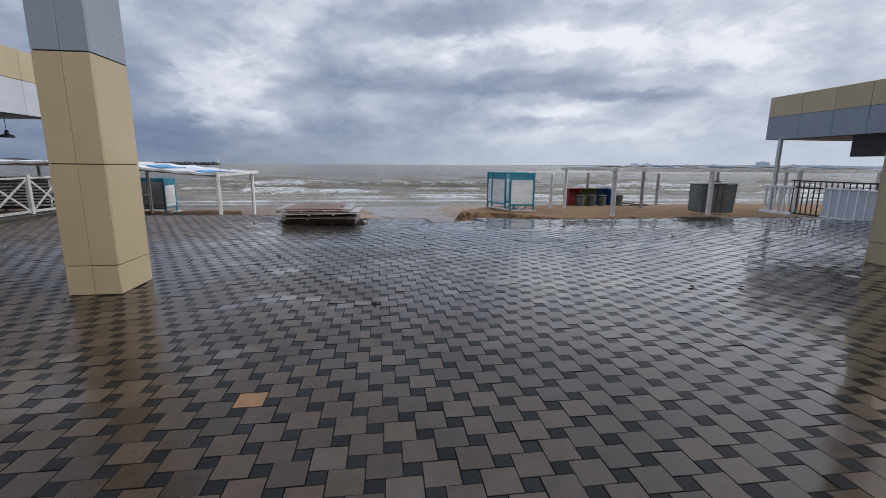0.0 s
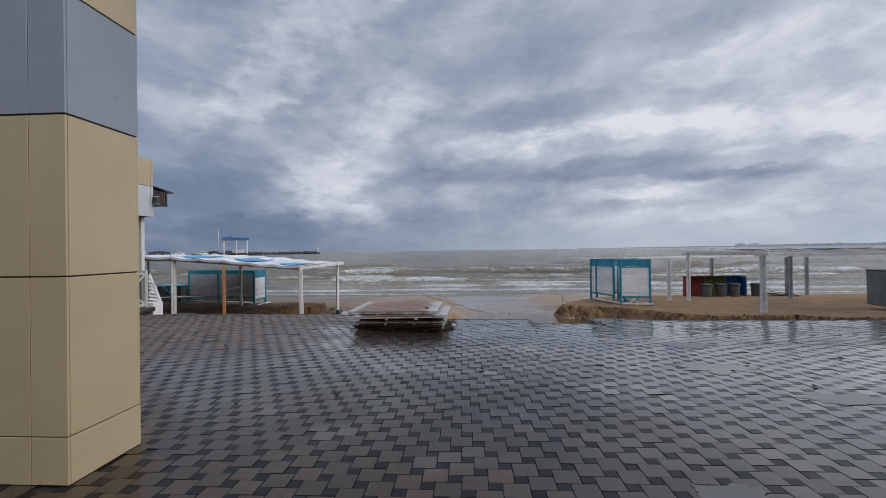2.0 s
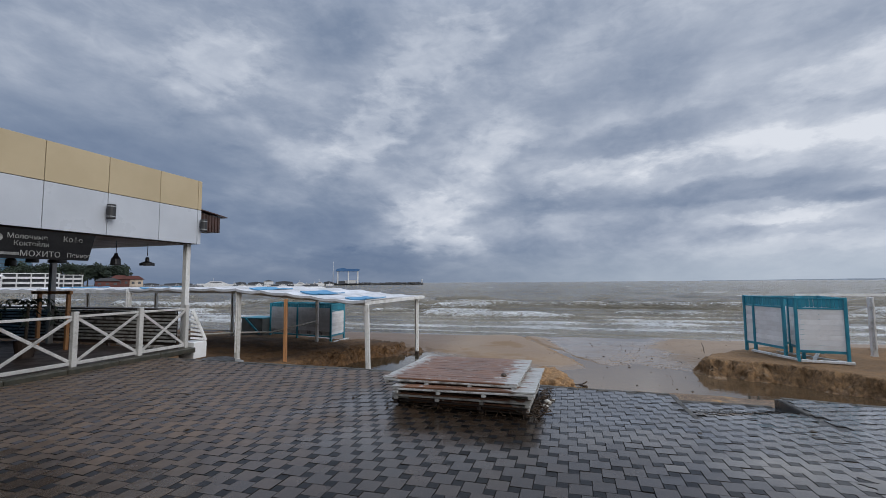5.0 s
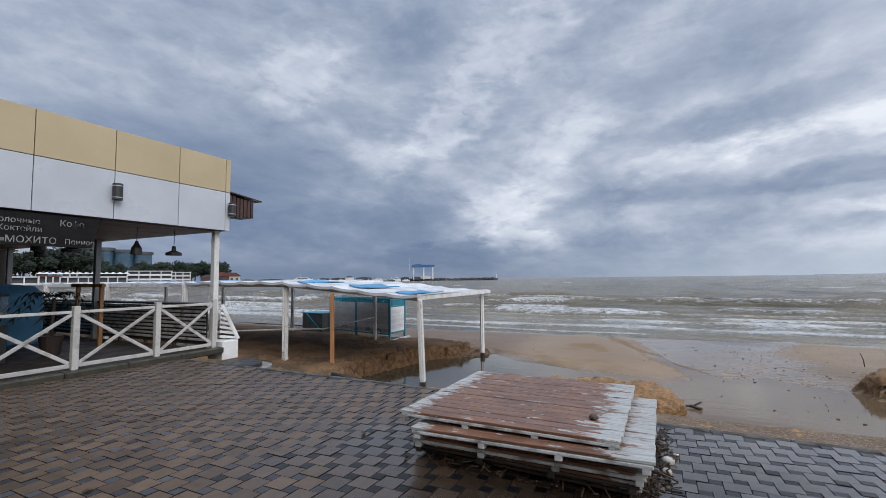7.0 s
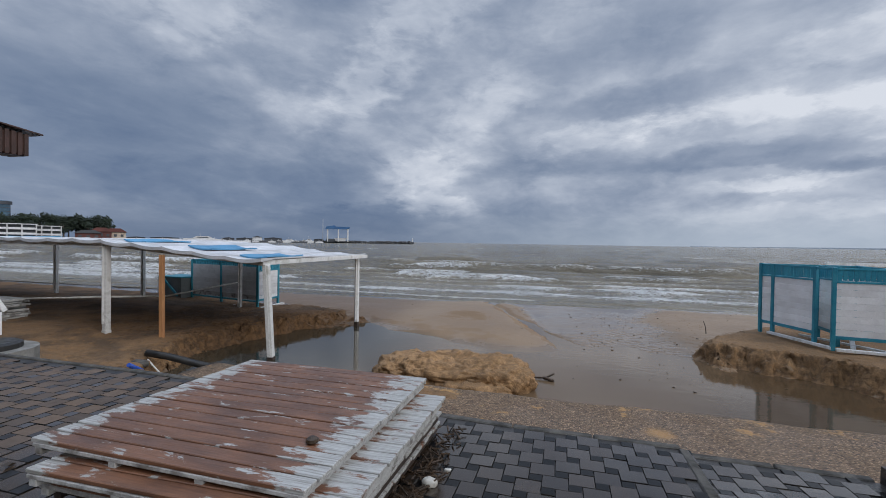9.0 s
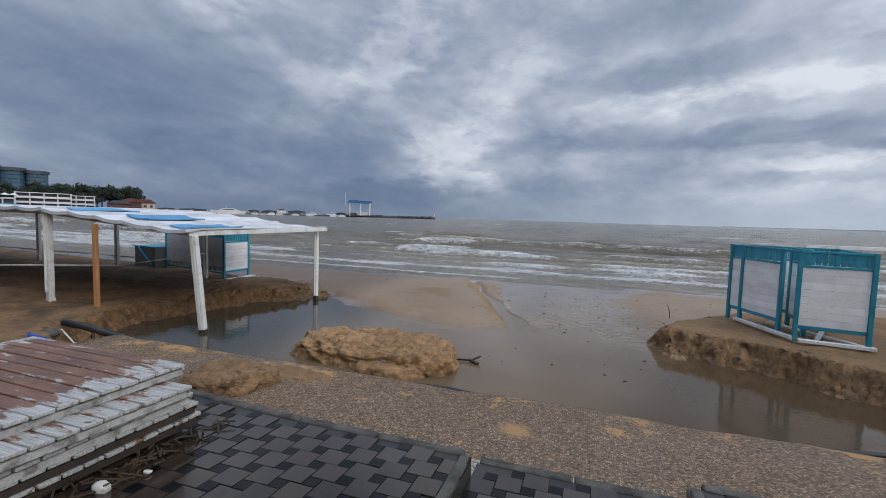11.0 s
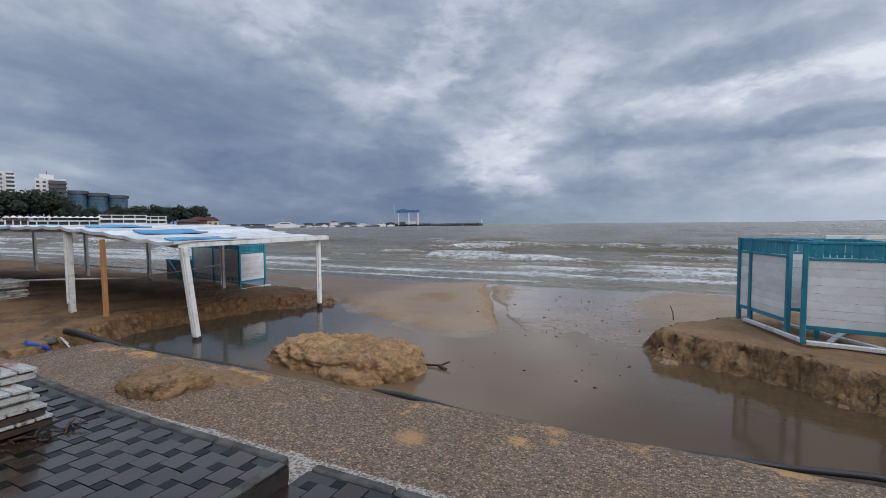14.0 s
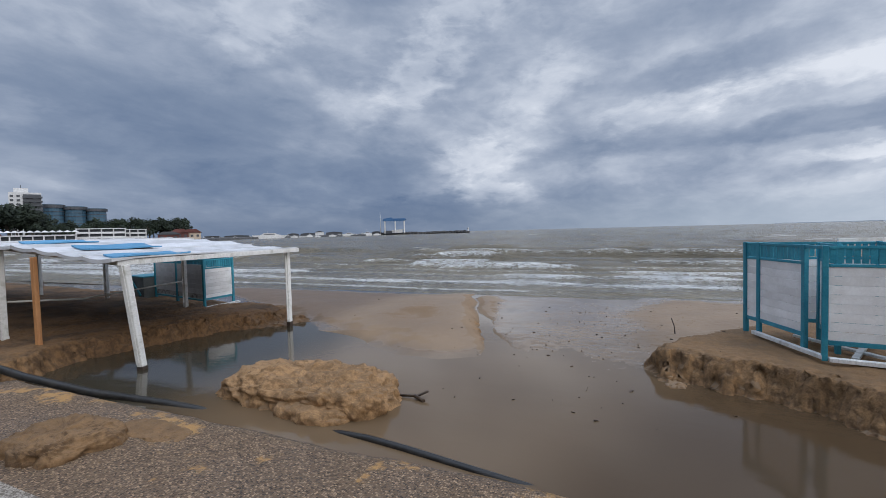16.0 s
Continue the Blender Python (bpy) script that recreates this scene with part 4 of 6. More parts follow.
def pendant(y, x, bell):
    p = thing("pendant_lamp", pose(x, y, 2.81), "black pendant lamp hanging from the terrace ceiling", "lamp", "terrace pendants")
    tube("cord", ((0, 0, 0), (0, 0, -0.33)), 0.008, black_paint, p, 6)
    if bell:
        lathe("shade", ((0.10, -0.60), (0.11, -0.58), (0.10, -0.45), (0.045, -0.36), (0.03, -0.30)), black_paint, p)
    else:
        lathe("shade", ((0.17, -0.58), (0.17, -0.52), (0.05, -0.47), (0.045, -0.40), (0.03, -0.36)), black_paint, p)


for i, (py, px, kind) in enumerate(((14.72, -10.9, False), (13.90, -10.9, True), (12.9, -11.3, False), (12.25, -11.0, True), (13.2, -13.4, True))):
    pendant(py, px, kind)


def words(text, size, m, mat, parent):
    cu = bpy.data.curves.new("lettering", "FONT")
    cu.body, cu.size, cu.extrude, cu.align_x = text, size, 0.002, "LEFT"
    ob = bpy.data.objects.new("lettering", cu)
    scene.collection.objects.link(ob)
    dg = bpy.context.evaluated_depsgraph_get()
    mesh = bpy.data.meshes.new_from_object(ob.evaluated_get(dg))
    bpy.data.objects.remove(ob)
    bpy.data.curves.remove(cu)
    mesh.materials.clear()
    return link_mesh("lettering", mesh, mat, parent, m)


def chalk_sign():
    s = thing("menu_sign", pose(-9.96, 12.72, 2.80, 90, 0, 90), "black chalkboard menu sign with white hand lettering under the fascia", "sign")
    # local x runs along the board towards the sea, y up
    prism("board", ((-6.0, -0.02), (0.02, -0.02), (-0.10, -0.56), (-6.0, -0.60)), 0.04, chalkboard, s, pose(0, 0, 0, -90), bevel=0.004)
    chalk = chalk_white
    words("Молочные", 0.125, pose(-1.50, -0.20, 0.032), chalk, s)
    words("Коктейли", 0.125, pose(-1.40, -0.33, 0.032), chalk, s)
    words("Кофе", 0.145, pose(-0.60, -0.20, 0.032), chalk, s)
    words("МОХИТО", 0.15, pose(-1.30, -0.52, 0.032), chalk, s)
    words("Пенное", 0.125, pose(-0.52, -0.51, 0.032), chalk, s)
    for x0, y0, w in ((-2.6, -0.22, 0.8), (-2.5, -0.36, 0.6), (-2.1, -0.48, 0.8), (-3.8, -0.25, 0.9), (-3.7, -0.42, 0.7)):
        box("chalk_bar", (w, 0.05, 0.004), (x0 + w / 2, y0, 0.024), chalk, s, bevel=0)
    lathe("chalk_cup", ((0.05, 0.0), (0.07, 0.004)), chalk, s, pose(-1.62, -0.2, 0.022), 12)


chalk_sign()


def terrace_inside():
    d = thing("display_counter", pose(-12.6, 11.2, 0.05), "glass-fronted bakery display counter on the terrace", "counter")
    box("base", (0.8, 2.2, 0.75), (0, 0, 0.375), black_paint, d)
    box("shelf", (0.7, 2.1, 0.03), (0, 0, 0.98), steel, d)
    box("pane", (0.012, 2.2, 0.55), (0.39, 0, 1.03), glass, d, bevel=0)
    box("top", (0.8, 2.2, 0.04), (0, 0, 1.33), black_paint, d)
    rng = random.Random(5)
    for i in range(9):
        b = lathe("pastry", ((0.05, 0), (0.08, 0.02), (0.07, 0.05), (0.02, 0.07)), new_wood, None, pose(-12.6 + rng.uniform(-0.2, 0.2), 10.3 + 0.22 * i, 1.05), 10)
        tagged(b, "golden brown pastry in the display counter", "pastry", "pastries on display")
    t = thing("planter_palm", pose(-12.7, 13.2, 0.04), "potted palm with drooping green fronds on the terrace", "plant")
    lathe("pot", ((0.16, 0), (0.22, 0.4), (0.24, 0.42), (0.20, 0.42)), dark_wood, t)
    tube("stem", ((0, 0, 0.38), (0.02, 0, 0.9), (0, 0.02, 1.25)), 0.035, bark, t)
    for i in range(11):
        a = i * 2.4
        bm = bmesh.new()
        pts = [(0.11 * j * math.cos(a), 0.11 * j * math.sin(a), 1.25 + 0.10 * j - 0.019 * j * j) for j in range(9)]
        for j in range(1, 9):
            x, y, z = pts[j]
            for sgn in (-1, 1):
                tip = (x + 0.12 * math.cos(a + sgn * 1.0), y + 0.12 * math.sin(a + sgn * 1.0), z - 0.10)
                x2, y2, z2 = pts[j - 1]
                bm.faces.new([bm.verts.new(p) for p in ((x, y, z), ((x + x2) / 2, (y + y2) / 2, (z + z2) / 2 + 0.004), tip)])
        part("frond", bm, foliage, t)
    tb = thing("covered_stall", pose(-16.5, 13.6, 0.04), "blue tarpaulin-covered stall at the back of the terrace", "stall")
    prism("tarpaulin", ((-1.3, 0.0), (-1.25, 1.35), (-0.9, 1.55), (0.8, 1.5), (1.25, 1.3), (1.3, 0.0)), 0.9, blue_fabric, tb, bevel=0.05)
    fr = thing("serving_hatch", pose(-13.6, 14.3, 0.04), "light timber serving hatch frame on the terrace", "hatch")
    for x in (-0.55, 0.55):
        box("upright", (0.08, 0.08, 1.55), (x, 0, 0.775), new_wood, fr)
    box("crossbar", (1.5, 0.08, 0.08), (-0.1, 0, 1.5), new_wood, fr)


terrace_inside()


def cafe_right():
    c = thing("cafe_pavilion", Matrix(), "open pavilion with cream and grey panelled fascia on steel posts", "cafe")
    fascia(c, 16.0, -8.0, 17.2, 2.70, 3.62, 4.42, [-6.2, -4.9, -3.6, -2.3, -1.0, 0.3, 1.6, 2.9, 4.2, 5.5, 6.8, 8.1, 9.4, 10.7, 12.0, 13.25, 14.45, 15.75, 17.0], grey_panel, -1)
    box("soffit", (11.4, 25.0, 0.06), (22.0, 4.6, 2.74), soffit_wood, c)
    box("roof", (11.4, 24.8, 0.12), (22.0, 4.6, 4.30), steel, c)
    box("far_wall", (0.2, 25.0, 4.2), (27.8, 4.6, 2.1), white_panel, c)
    for py in (16.5, 12.6, 9.0, 5.0):
        box("post", (0.13, 0.13, 3.0), (16.05 if py > 16 else 16.45, py, 1.22), old_white, c)
    box("hanging_sign", (0.08, 4.5, 0.72), (16.3, 11.6, 2.32), black_paint, c)


cafe_right()


def rails_right():
    r = thing("terrace_railing", Matrix(), "white railing with turned balusters beside the pavilion", "railing")
    z = -0.26
    for i in range(6):
        y = 16.35 - 0.21 * i
        lathe("baluster", ((0.035, 0), (0.035, 0.2), (0.055, 0.4), (0.03, 0.62), (0.05, 0.80), (0.05, 0.98)), white_paint, r, pose(15.60, y, z + 0.08), 8)
    bar("hand_rail", (15.60, 16.55, z + 1.10), (15.60, 15.15, z + 1.10), 0.12, 0.07, white_paint, r)
    bar("foot_rail", (15.60, 16.55, z + 0.06), (15.60, 15.15, z + 0.06), 0.14, 0.10, white_paint, r)
    b = thing("steel_railing", Matrix(), "black square-bar steel railing beside the white one", "railing")
    for i in range(24):
        box("baluster", (0.035, 0.035, 1.30), (15.80, 15.35 - 0.21 * i, z + 0.70), black_paint, b)
    for zz in (0.08, 1.08, 1.33):
        bar("rail", (15.80, 15.45, z + zz), (15.80, 10.4, z + zz), 0.05, 0.05, black_paint, b)
    s = thing("sheet_metal_barrier", Matrix(), "white ribbed sheet-metal barrier panel on the terrace edge", "barrier")
    for i in range(16):
        y = 13.9 - 0.30 * i
        box("sheet", (0.02, 0.25, 1.0), (15.70, y, z + 0.58), white_panel, s)
        box("rib", (0.05, 0.05, 1.0), (15.69, y - 0.15, z + 0.58), white_paint, s)
    for zz in (0.08, 1.1):
        bar("rail", (15.69, 14.06, z + zz), (15.69, 9.3, z + zz), 0.06, 0.05, white_paint, s)


rails_right()

# ---- platforms stacked on the pavement ----


def platform(m, nx, ny, label, trim=None):
    trim = trim or dirty_white
    p = thing("deck_platform", m, label, "deck platform", "stacked deck platforms")
    n = 15
    w = ny / n
    rng = random.Random(int(m.translation.z * 1000))
    for i in range(n):
        box("plank", (nx, w - 0.013, 0.026), (rng.uniform(-0.006, 0.006), -ny / 2 + w * (i + 0.5), -0.013 + rng.uniform(-0.002, 0.002)), deck_paint, p, bevel=0.004)
    for x in (-0.94, -0.32, 0.32, 0.94):
        box("joist", (0.06, ny - 0.014, 0.052), (x * nx / 2, 0, -0.072), trim, p)
    for s in (-1, 1):
        box("edge_board", (nx - 0.02, 0.022, 0.030), (0, s * (ny / 2 - 0.016), -0.042), trim, p)
    return p


worn = "square timber deck platform, red-brown paint worn to white, stacked flat"
platform(pose(-1.95, 12.94, 0.378, -0.5, 0, -0.4), 1.945, 1.985, worn)
platform(pose(-1.745, 12.80, 0.282, -1.6, -0.7, 0.2), 1.98, 1.985, worn)
platform(pose(-1.80, 12.88, 0.183, -0.4, 0.2, 0.8), 1.96, 1.96, worn)
# lowest two: dark trim puts the shade low in the stack into colour
platform(pose(-1.82, 12.95, 0.096, -0.6, 0.3, -0.9), 1.96, 1.96, worn, dark_wood)
platform(pose(-1.80, 13.02, 0.006, -1.2, 0.9, -0.6), 1.90, 1.90, worn, dark_wood)
rock = lathe("pebble", ((0.02, 0.0), (0.042, 0.012), (0.036, 0.030), (0.015, 0.044)), leaf_brown, None, pose(-1.24, 12.42, 0.382), 9)
tagged(rock, "small brown stone lying on the top deck platform", "stone")

# ---- sheds and shelters on the sand ----


def wall_screen(c, p, q, z0, z1, boards=True, post_p=True, post_q=True):
    """A boarded screen between two teal posts: white boards, teal slat frieze and rails."""
    p, q = Vector((*p, 0)), Vector((*q, 0))
    d = (q - p)
    n = d.normalized()
    a, b = p + n * 0.05, q - n * 0.05
    lo, mid, hi = z0 + 0.36, z1 - 0.34, z1
    for w, flag in ((p, post_p), (q, post_q)):
        if flag:
            box("post", (0.085, 0.085, z1 - z0 + 0.02), (w.x, w.y, (z0 + z1) / 2), teal_paint, c, (0, 0, math.degrees(math.atan2(n.y, n.x))))
    for zz, h in ((lo - 0.04, 0.08), (mid, 0.05), (hi - 0.025, 0.05)):
        bar("rail", (a.x, a.y, zz), (b.x, b.y, zz), 0.045, h, teal_paint, c)
    rows = 8
    for i in range(rows):
        z = lo + (mid - 0.025 - lo) * (i + 0.5) / rows
        bar("board", (a.x, a.y, z), (b.x, b.y, z), 0.02, (mid - 0.025 - lo) / rows - 0.007, white_paint, c, 0.002)
    k = max(2, int(d.length / 0.105))
    for i in range(k):
        t = (i + 0.5) / k
        u = a.lerp(b, t)
        box("slat", (0.084, 0.018, hi - mid - 0.075), (u.x, u.y, (hi + mid) / 2), teal_paint, c, (0, 0, math.degrees(math.atan2(n.y, n.x))), 0.002)


def cabin_right():
    c = thing("changing_cabin", Matrix(), "teal-framed beach changing cabin with white boarded screens on the sand bank", "changing cabin", "beach changing cabins")
    z0, z1 = -0.84, 1.17
    P1, P2, P3, P4, P5 = (5.86, 24.95), (6.03, 24.60), (6.45, 23.33), (6.57, 22.78), (7.80, 22.60)
    wall_screen(c, P1, P2, z0, z1)
    wall_screen(c, P2, P3, z0, z1, post_p=False)
    wall_screen(c, P4, P5, z0, z1)
    wall_screen(c, P5, (8.05, 24.7), z0, z1, post_p=False)
    wall_screen(c, (8.05, 24.7), P1, z0, z1, post_p=False, post_q=False)
    wall_screen(c, (6.95, 23.35), (6.98, 24.3), z0, z1)
    bar("brow_rail", (*P3, z1 - 0.03), (*P4, z1 - 0.03), 0.05, 0.06, teal_paint, c)
    bar("floor_beam", (P2[0] - 0.1, P2[1], z0 + 0.05), (P4[0], P4[1] - 0.02, z0 + 0.05), 0.10, 0.07, old_white, c)
    bar("floor_beam", (P4[0] + 0.05, P4[1] - 0.05, z0 + 0.03), (P5[0] + 0.1, P5[1] - 0.08, z0 + 0.03), 0.12, 0.07, old_white, c)
    bar("floor_beam", (P5[0], P5[1], z0 + 0.03), (6.6, 24.4, z0 + 0.07), 0.10, 0.05, old_white, c)
    bar("floor_beam", (7.0, 22.8, z0 + 0.05), (7.9, 24.6, z0 + 0.05), 0.10, 0.05, old_white, c)


cabin_right()


cabin_grey = surface("light_grey_boards", (0.58, 0.59, 0.60), (0.48, 0.49, 0.50), (0.5, 0.7), 2.0, 50.0, 0.2)


def cabin_left():
    c = thing("changing_cabin", Matrix(), "long teal-framed beach changing cabin, grey and white boards, under the shelter", "changing cabin", "beach changing cabins")
    z0, z1 = -1.12, 0.72
    A, B = (-11.5, 24.80), (-11.55, 26.15)
    C, D = (-13.7, 25.29), (-15.6, 25.67)
    wall_screen(c, A, B, z0, z1)
    for p, q in ((A, C), (C, D)):
        p3, q3 = Vector((*p, 0)), Vector((*q, 0))
        n = (q3 - p3).normalized()
        a, b = p3 + n * 0.06, q3 - n * 0.06
        for i in range(7):
            z = z0 + 0.42 + 0.19 * i
            bar("board", (a.x, a.y, z), (b.x, b.y, z), 0.02, 0.1885, cabin_grey if i else dirty_white, c, 0.002)
        for zz in (z0 + 0.28, z1 - 0.02):
            bar("rail", (a.x, a.y, zz), (b.x, b.y, zz), 0.05, 0.07, teal_paint, c)
        box("post", (0.085, 0.085, z1 - z0), (q3.x, q3.y, (z0 + z1) / 2), teal_paint, c)
        k = int((b - a).length / 0.11)
        for i in range(k):
            u = a.lerp(b, (i + 0.5) / k)
            box("slat", (0.07, 0.018, 0.12), (u.x, u.y, z1 - 0.12), teal_paint, c, (0, 0, -11), 0.002)
    wall_screen(c, B, (-16.0, 27.0), z0, z1, post_p=False)
    wall_screen(c, D, (-16.0, 27.0), z0, z1, post_p=False, post_q=False)
    bar("floor_beam", (-16.0, 25.7, z0 + 0.05), (-11.3, 24.65, z0 + 0.03), 0.14, 0.07, old_white, c)
    bar("floor_beam", (-11.35, 24.7, z0 + 0.03), (-11.4, 26.3, z0 + 0.03), 0.14, 0.07, old_white, c)
    k = thing("beach_locker", pose(-16.45, 25.9, -1.05, 0, 0, -8), "grey boarded locker box with a teal brace beside the cabin", "locker")
    box("body", (1.5, 1.1, 0.95), (0, 0, 0.475), container_grey, k)
    box("lid", (1.54, 1.16, 0.05), (0, 0, 0.98), teal_paint, k)
    bar("brace", (-0.4, -0.60, 0.95), (0.62, -0.62, 0.20), 0.05, 0.10, teal_paint, k)


cabin_left()


def shelter_post(c, foot, top, mat=old_white, w=0.14, wet=False):
    """A boxed timber post: a square core with a batten, and a dark foot where it stands in water."""
    f, t = Vector(foot), Vector(top)
    post = bar("post", f, t, w, w, mat, c, 0.012)
    own = post.matrix_basis.inverted()
    subs = [bar("batten", f.lerp(t, 0.1) + Vector((0, -w / 2 - 0.012, 0)), t + Vector((0, -w / 2 - 0.012, 0)), w * 0.55, 0.022, mat, None, 0.003),
            bar("foot", f - Vector((0, 0, 0.3)), f.lerp(t, 0.08 if wet else 0.02), w + 0.012, w + 0.012, dark_wood if wet else mat, None, 0.006)]
    for s in subs:
        m = own @ s.matrix_basis
        s.parent = post
        s.matrix_basis = m


def roof_strip(c, x0, x1, y0, y1, za, zb, seed, mat=white_fabric, lift=0.035):
    """One sheet of the roof, running front to back, sagging across and overlapping the next."""
    rng = random.Random(seed)
    bm = bmesh.new()
    nx, ny = 7, 12
    jut = rng.uniform(-0.05, 0.22)
    rise = rng.uniform(0.0, 0.04)
    rows = []
    for j in range(ny):
        v = j / (ny - 1)
        row = []
        for i in range(nx):
            u = i / (nx - 1)
            x = x0 + (x1 - x0) * u
            z = rise + za + (zb - za) * u + lift * u ** 2 - 0.038 * math.sin(math.pi * u) + 0.010 * math.sin(7 * v + seed)
            row.append(bm.verts.new((x, y0 + (y1 + jut - y0) * v, z)))
        rows.append(row)
    for a, b in zip(rows, rows[1:]):
        for i in range(nx - 1):
            bm.faces.new((a[i], a[i + 1], b[i + 1], b[i]))
    ext = bmesh.ops.extrude_face_region(bm, geom=bm.faces[:])
    bmesh.ops.translate(bm, vec=(0, 0, -0.035), verts=[e for e in ext["geom"] if isinstance(e, bmesh.types.BMVert)])
    for e in ext["geom"]:
        if mat == white_fabric and isinstance(e, bmesh.types.BMVert) and e.co.y < y0 + 1e-4:
            e.co.z -= 0.05
    bmesh.ops.recalc_face_normals(bm, faces=bm.faces)
    return part("roof_sheet" if mat == white_fabric else "patch", bm, mat, c, smooth=False)


def shelter_left():
    c = thing("beach_shelter", Matrix(), "white timber beach shelter with sagging roof and a leaning post", "shelter", "beach shelters")

    def top(x):
        return 1.02 + 0.42 * float(smooth((-6.85 - x) / 5.5))
    fronts = [(-6.93, 19.6, -1.55, -6.84, 19.25), (-11.9, 19.14, -0.98, -11.9, 19.14), (-17.0, 19.0, -0.9, -17.0, 19.0), (-22.1, 18.9, -0.9, -22.1, 18.9), (-27.2, 18.8, -0.9, -27.2, 18.8)]
    for x, y, z, tx, ty in fronts:
        shelter_post(c, (x, y, z), (tx, ty, top(tx)), old_white, 0.15, x > -8)
    backs = [(-6.92, 24.33, -1.46), (-12.0, 24.4, -1.12), (-17.0, 24.5, -1.0), (-22.1, 24.5, -1.0), (-27.2, 24.5, -1.0)]
    for x, y, z in backs:
        shelter_post(c, (x, y, z), (x, y, top(x)), old_white, 0.13, x > -8)
    for row in ([f[3:5] for f in fronts], [b[:2] for b in backs]):
        for a, b in zip(row, row[1:]):
            bar("beam", (*a, top(a[0]) + 0.03), (*b, top(b[0]) + 0.03), 0.05, 0.14, old_white, c)
    for (x, y, z, tx, ty), (bx2, by2, bz) in zip(fronts, backs):
        bar("cross_beam", (tx, ty - 0.15, top(tx) + 0.05), (bx2 + 0.25, by2 + 0.25, top(bx2) + 0.07), 0.06, 0.12, old_white, c)
    x = -6.75
    i = 0
    while x > -27.5:
        x2 = x - 1.02
        roof_strip(c, x2, x, 18.95, 24.45, top(x2) + 0.13, top(x) + 0.10, i)
        if i in (0, 2, 4, 9, 14):
            roof_strip(c, x2 + 0.1, x - 0.12, 19.3 + 0.2 * (i % 3), 20.7 + 0.3 * (i % 3), top(x2 + 0.1) + 0.175, top(x - 0.12) + 0.145, i, blue_fabric)
        x = x2
        i += 1


shelter_left()

prop = thing("timber_prop", pose(-9.72, 18.92, -1.42), "raw orange timber prop standing in the sand under the shelter", "post")
box("stud", (0.10, 0.10, 2.75), (0, 0, 1.25), new_wood, prop, (0, -0.4, 12))


def shelter_right():
    c = thing("beach_shelter", Matrix(), "white timber beach shelter frame with a flat slatted roof", "shelter", "beach shelters")
    zt = 1.36
    fronts = [(10.40, 19.10, -0.68), (15.6, 19.5, -0.68), (20.8, 19.9, -0.65), (26.0, 20.3, -0.65)]
    backs = [(10.15, 24.0, -0.92), (15.3, 24.7, -0.95), (20.5, 25.1, -0.95), (25.7, 25.5, -0.95)]
    for x, y, z in fronts:
        shelter_post(c, (x, y, z), (x, y, zt), old_white, 0.17)
    for x, y, z in backs:
        shelter_post(c, (x, y, z), (x, y, zt), old_white if x < 11 else grey_wood, 0.14)
    for x, y, z in ((9.75, 25.1, -0.95), (13.4, 28.0, -1.15), (16.6, 26.8, -1.1), (18.2, 27.6, -1.1)):
        shelter_post(c, (x, y, z), (x, y, zt - 0.25), old_white if x < 10 else grey_wood, 0.15)
    bar("beam", (7.6, 25.3, zt - 0.18), (26.5, 27.6, zt - 0.18), 0.06, 0.09, old_white, c)
    for row in (fronts, backs):
        bar("beam", (row[0][0] - 0.3, row[0][1], zt + 0.03), (row[-1][0] + 0.3, row[-1][1], zt + 0.03), 0.06, 0.13, old_white, c)
    for f, b in zip(fronts, backs):
        bar("cross_beam", (f[0], f[1] - 0.3, zt + 0.06), (b[0], b[1] + 0.3, zt + 0.06), 0.06, 0.12, old_white, c)
    for i in range(10):
        x = 10.3 + 1.65 * i
        y = 19.1 + 0.077 * (x - 10.4)
        bar("rafter", (x, y - 0.25, zt + 0.13), (x - 0.25, y + 5.3, zt + 0.13), 0.05, 0.06, old_white, c)
        if i:
            box("roof_slat", (0.75, 0.9, 0.02), (x - 0.5, y + 0.5, zt + 0.20), white_fabric if i % 2 else blue_fabric, c, (2, 4, 4))
            box("roof_slat", (0.75, 1.6, 0.02), (x - 0.5, y + 2.6, zt + 0.20), white_fabric, c, (-1, 3, 4))


shelter_right()


def skip():
    c = thing("storage_container", pose(16.5, 20.6, -0.74, 0, 0, -6), "large dented grey storage container standing on the sand", "container")
    prism("body", ((-0.78, 0.05), (-0.80, 1.40), (0.42, 1.44), (0.42, 0.0)), 1.1, container_grey, c, bevel=0.03)
    prism("end_body", ((0.45, 0.0), (0.47, 1.45), (1.10, 1.50), (1.00, 0.05)), 1.0, container_grey, c, pose(0.04, 0.12, 0), bevel=0.03)
    box("lid", (1.26, 1.15, 0.05), (-0.18, 0, 1.45), bin_grey, c, (0, -2, 0))
    tube("handle", ((-0.4, -0.4, 1.45), (-0.4, -0.4, 1.57), (0.2, -0.4, 1.60), (0.2, -0.4, 1.48)), 0.03, rubber, c, 8)
    for i in range(4):
        box("rib", (0.05, 0.03, 1.2), (-0.62 + 0.30 * i, -0.565, 0.72), bin_grey, c, (0, 3, 0))


skip()


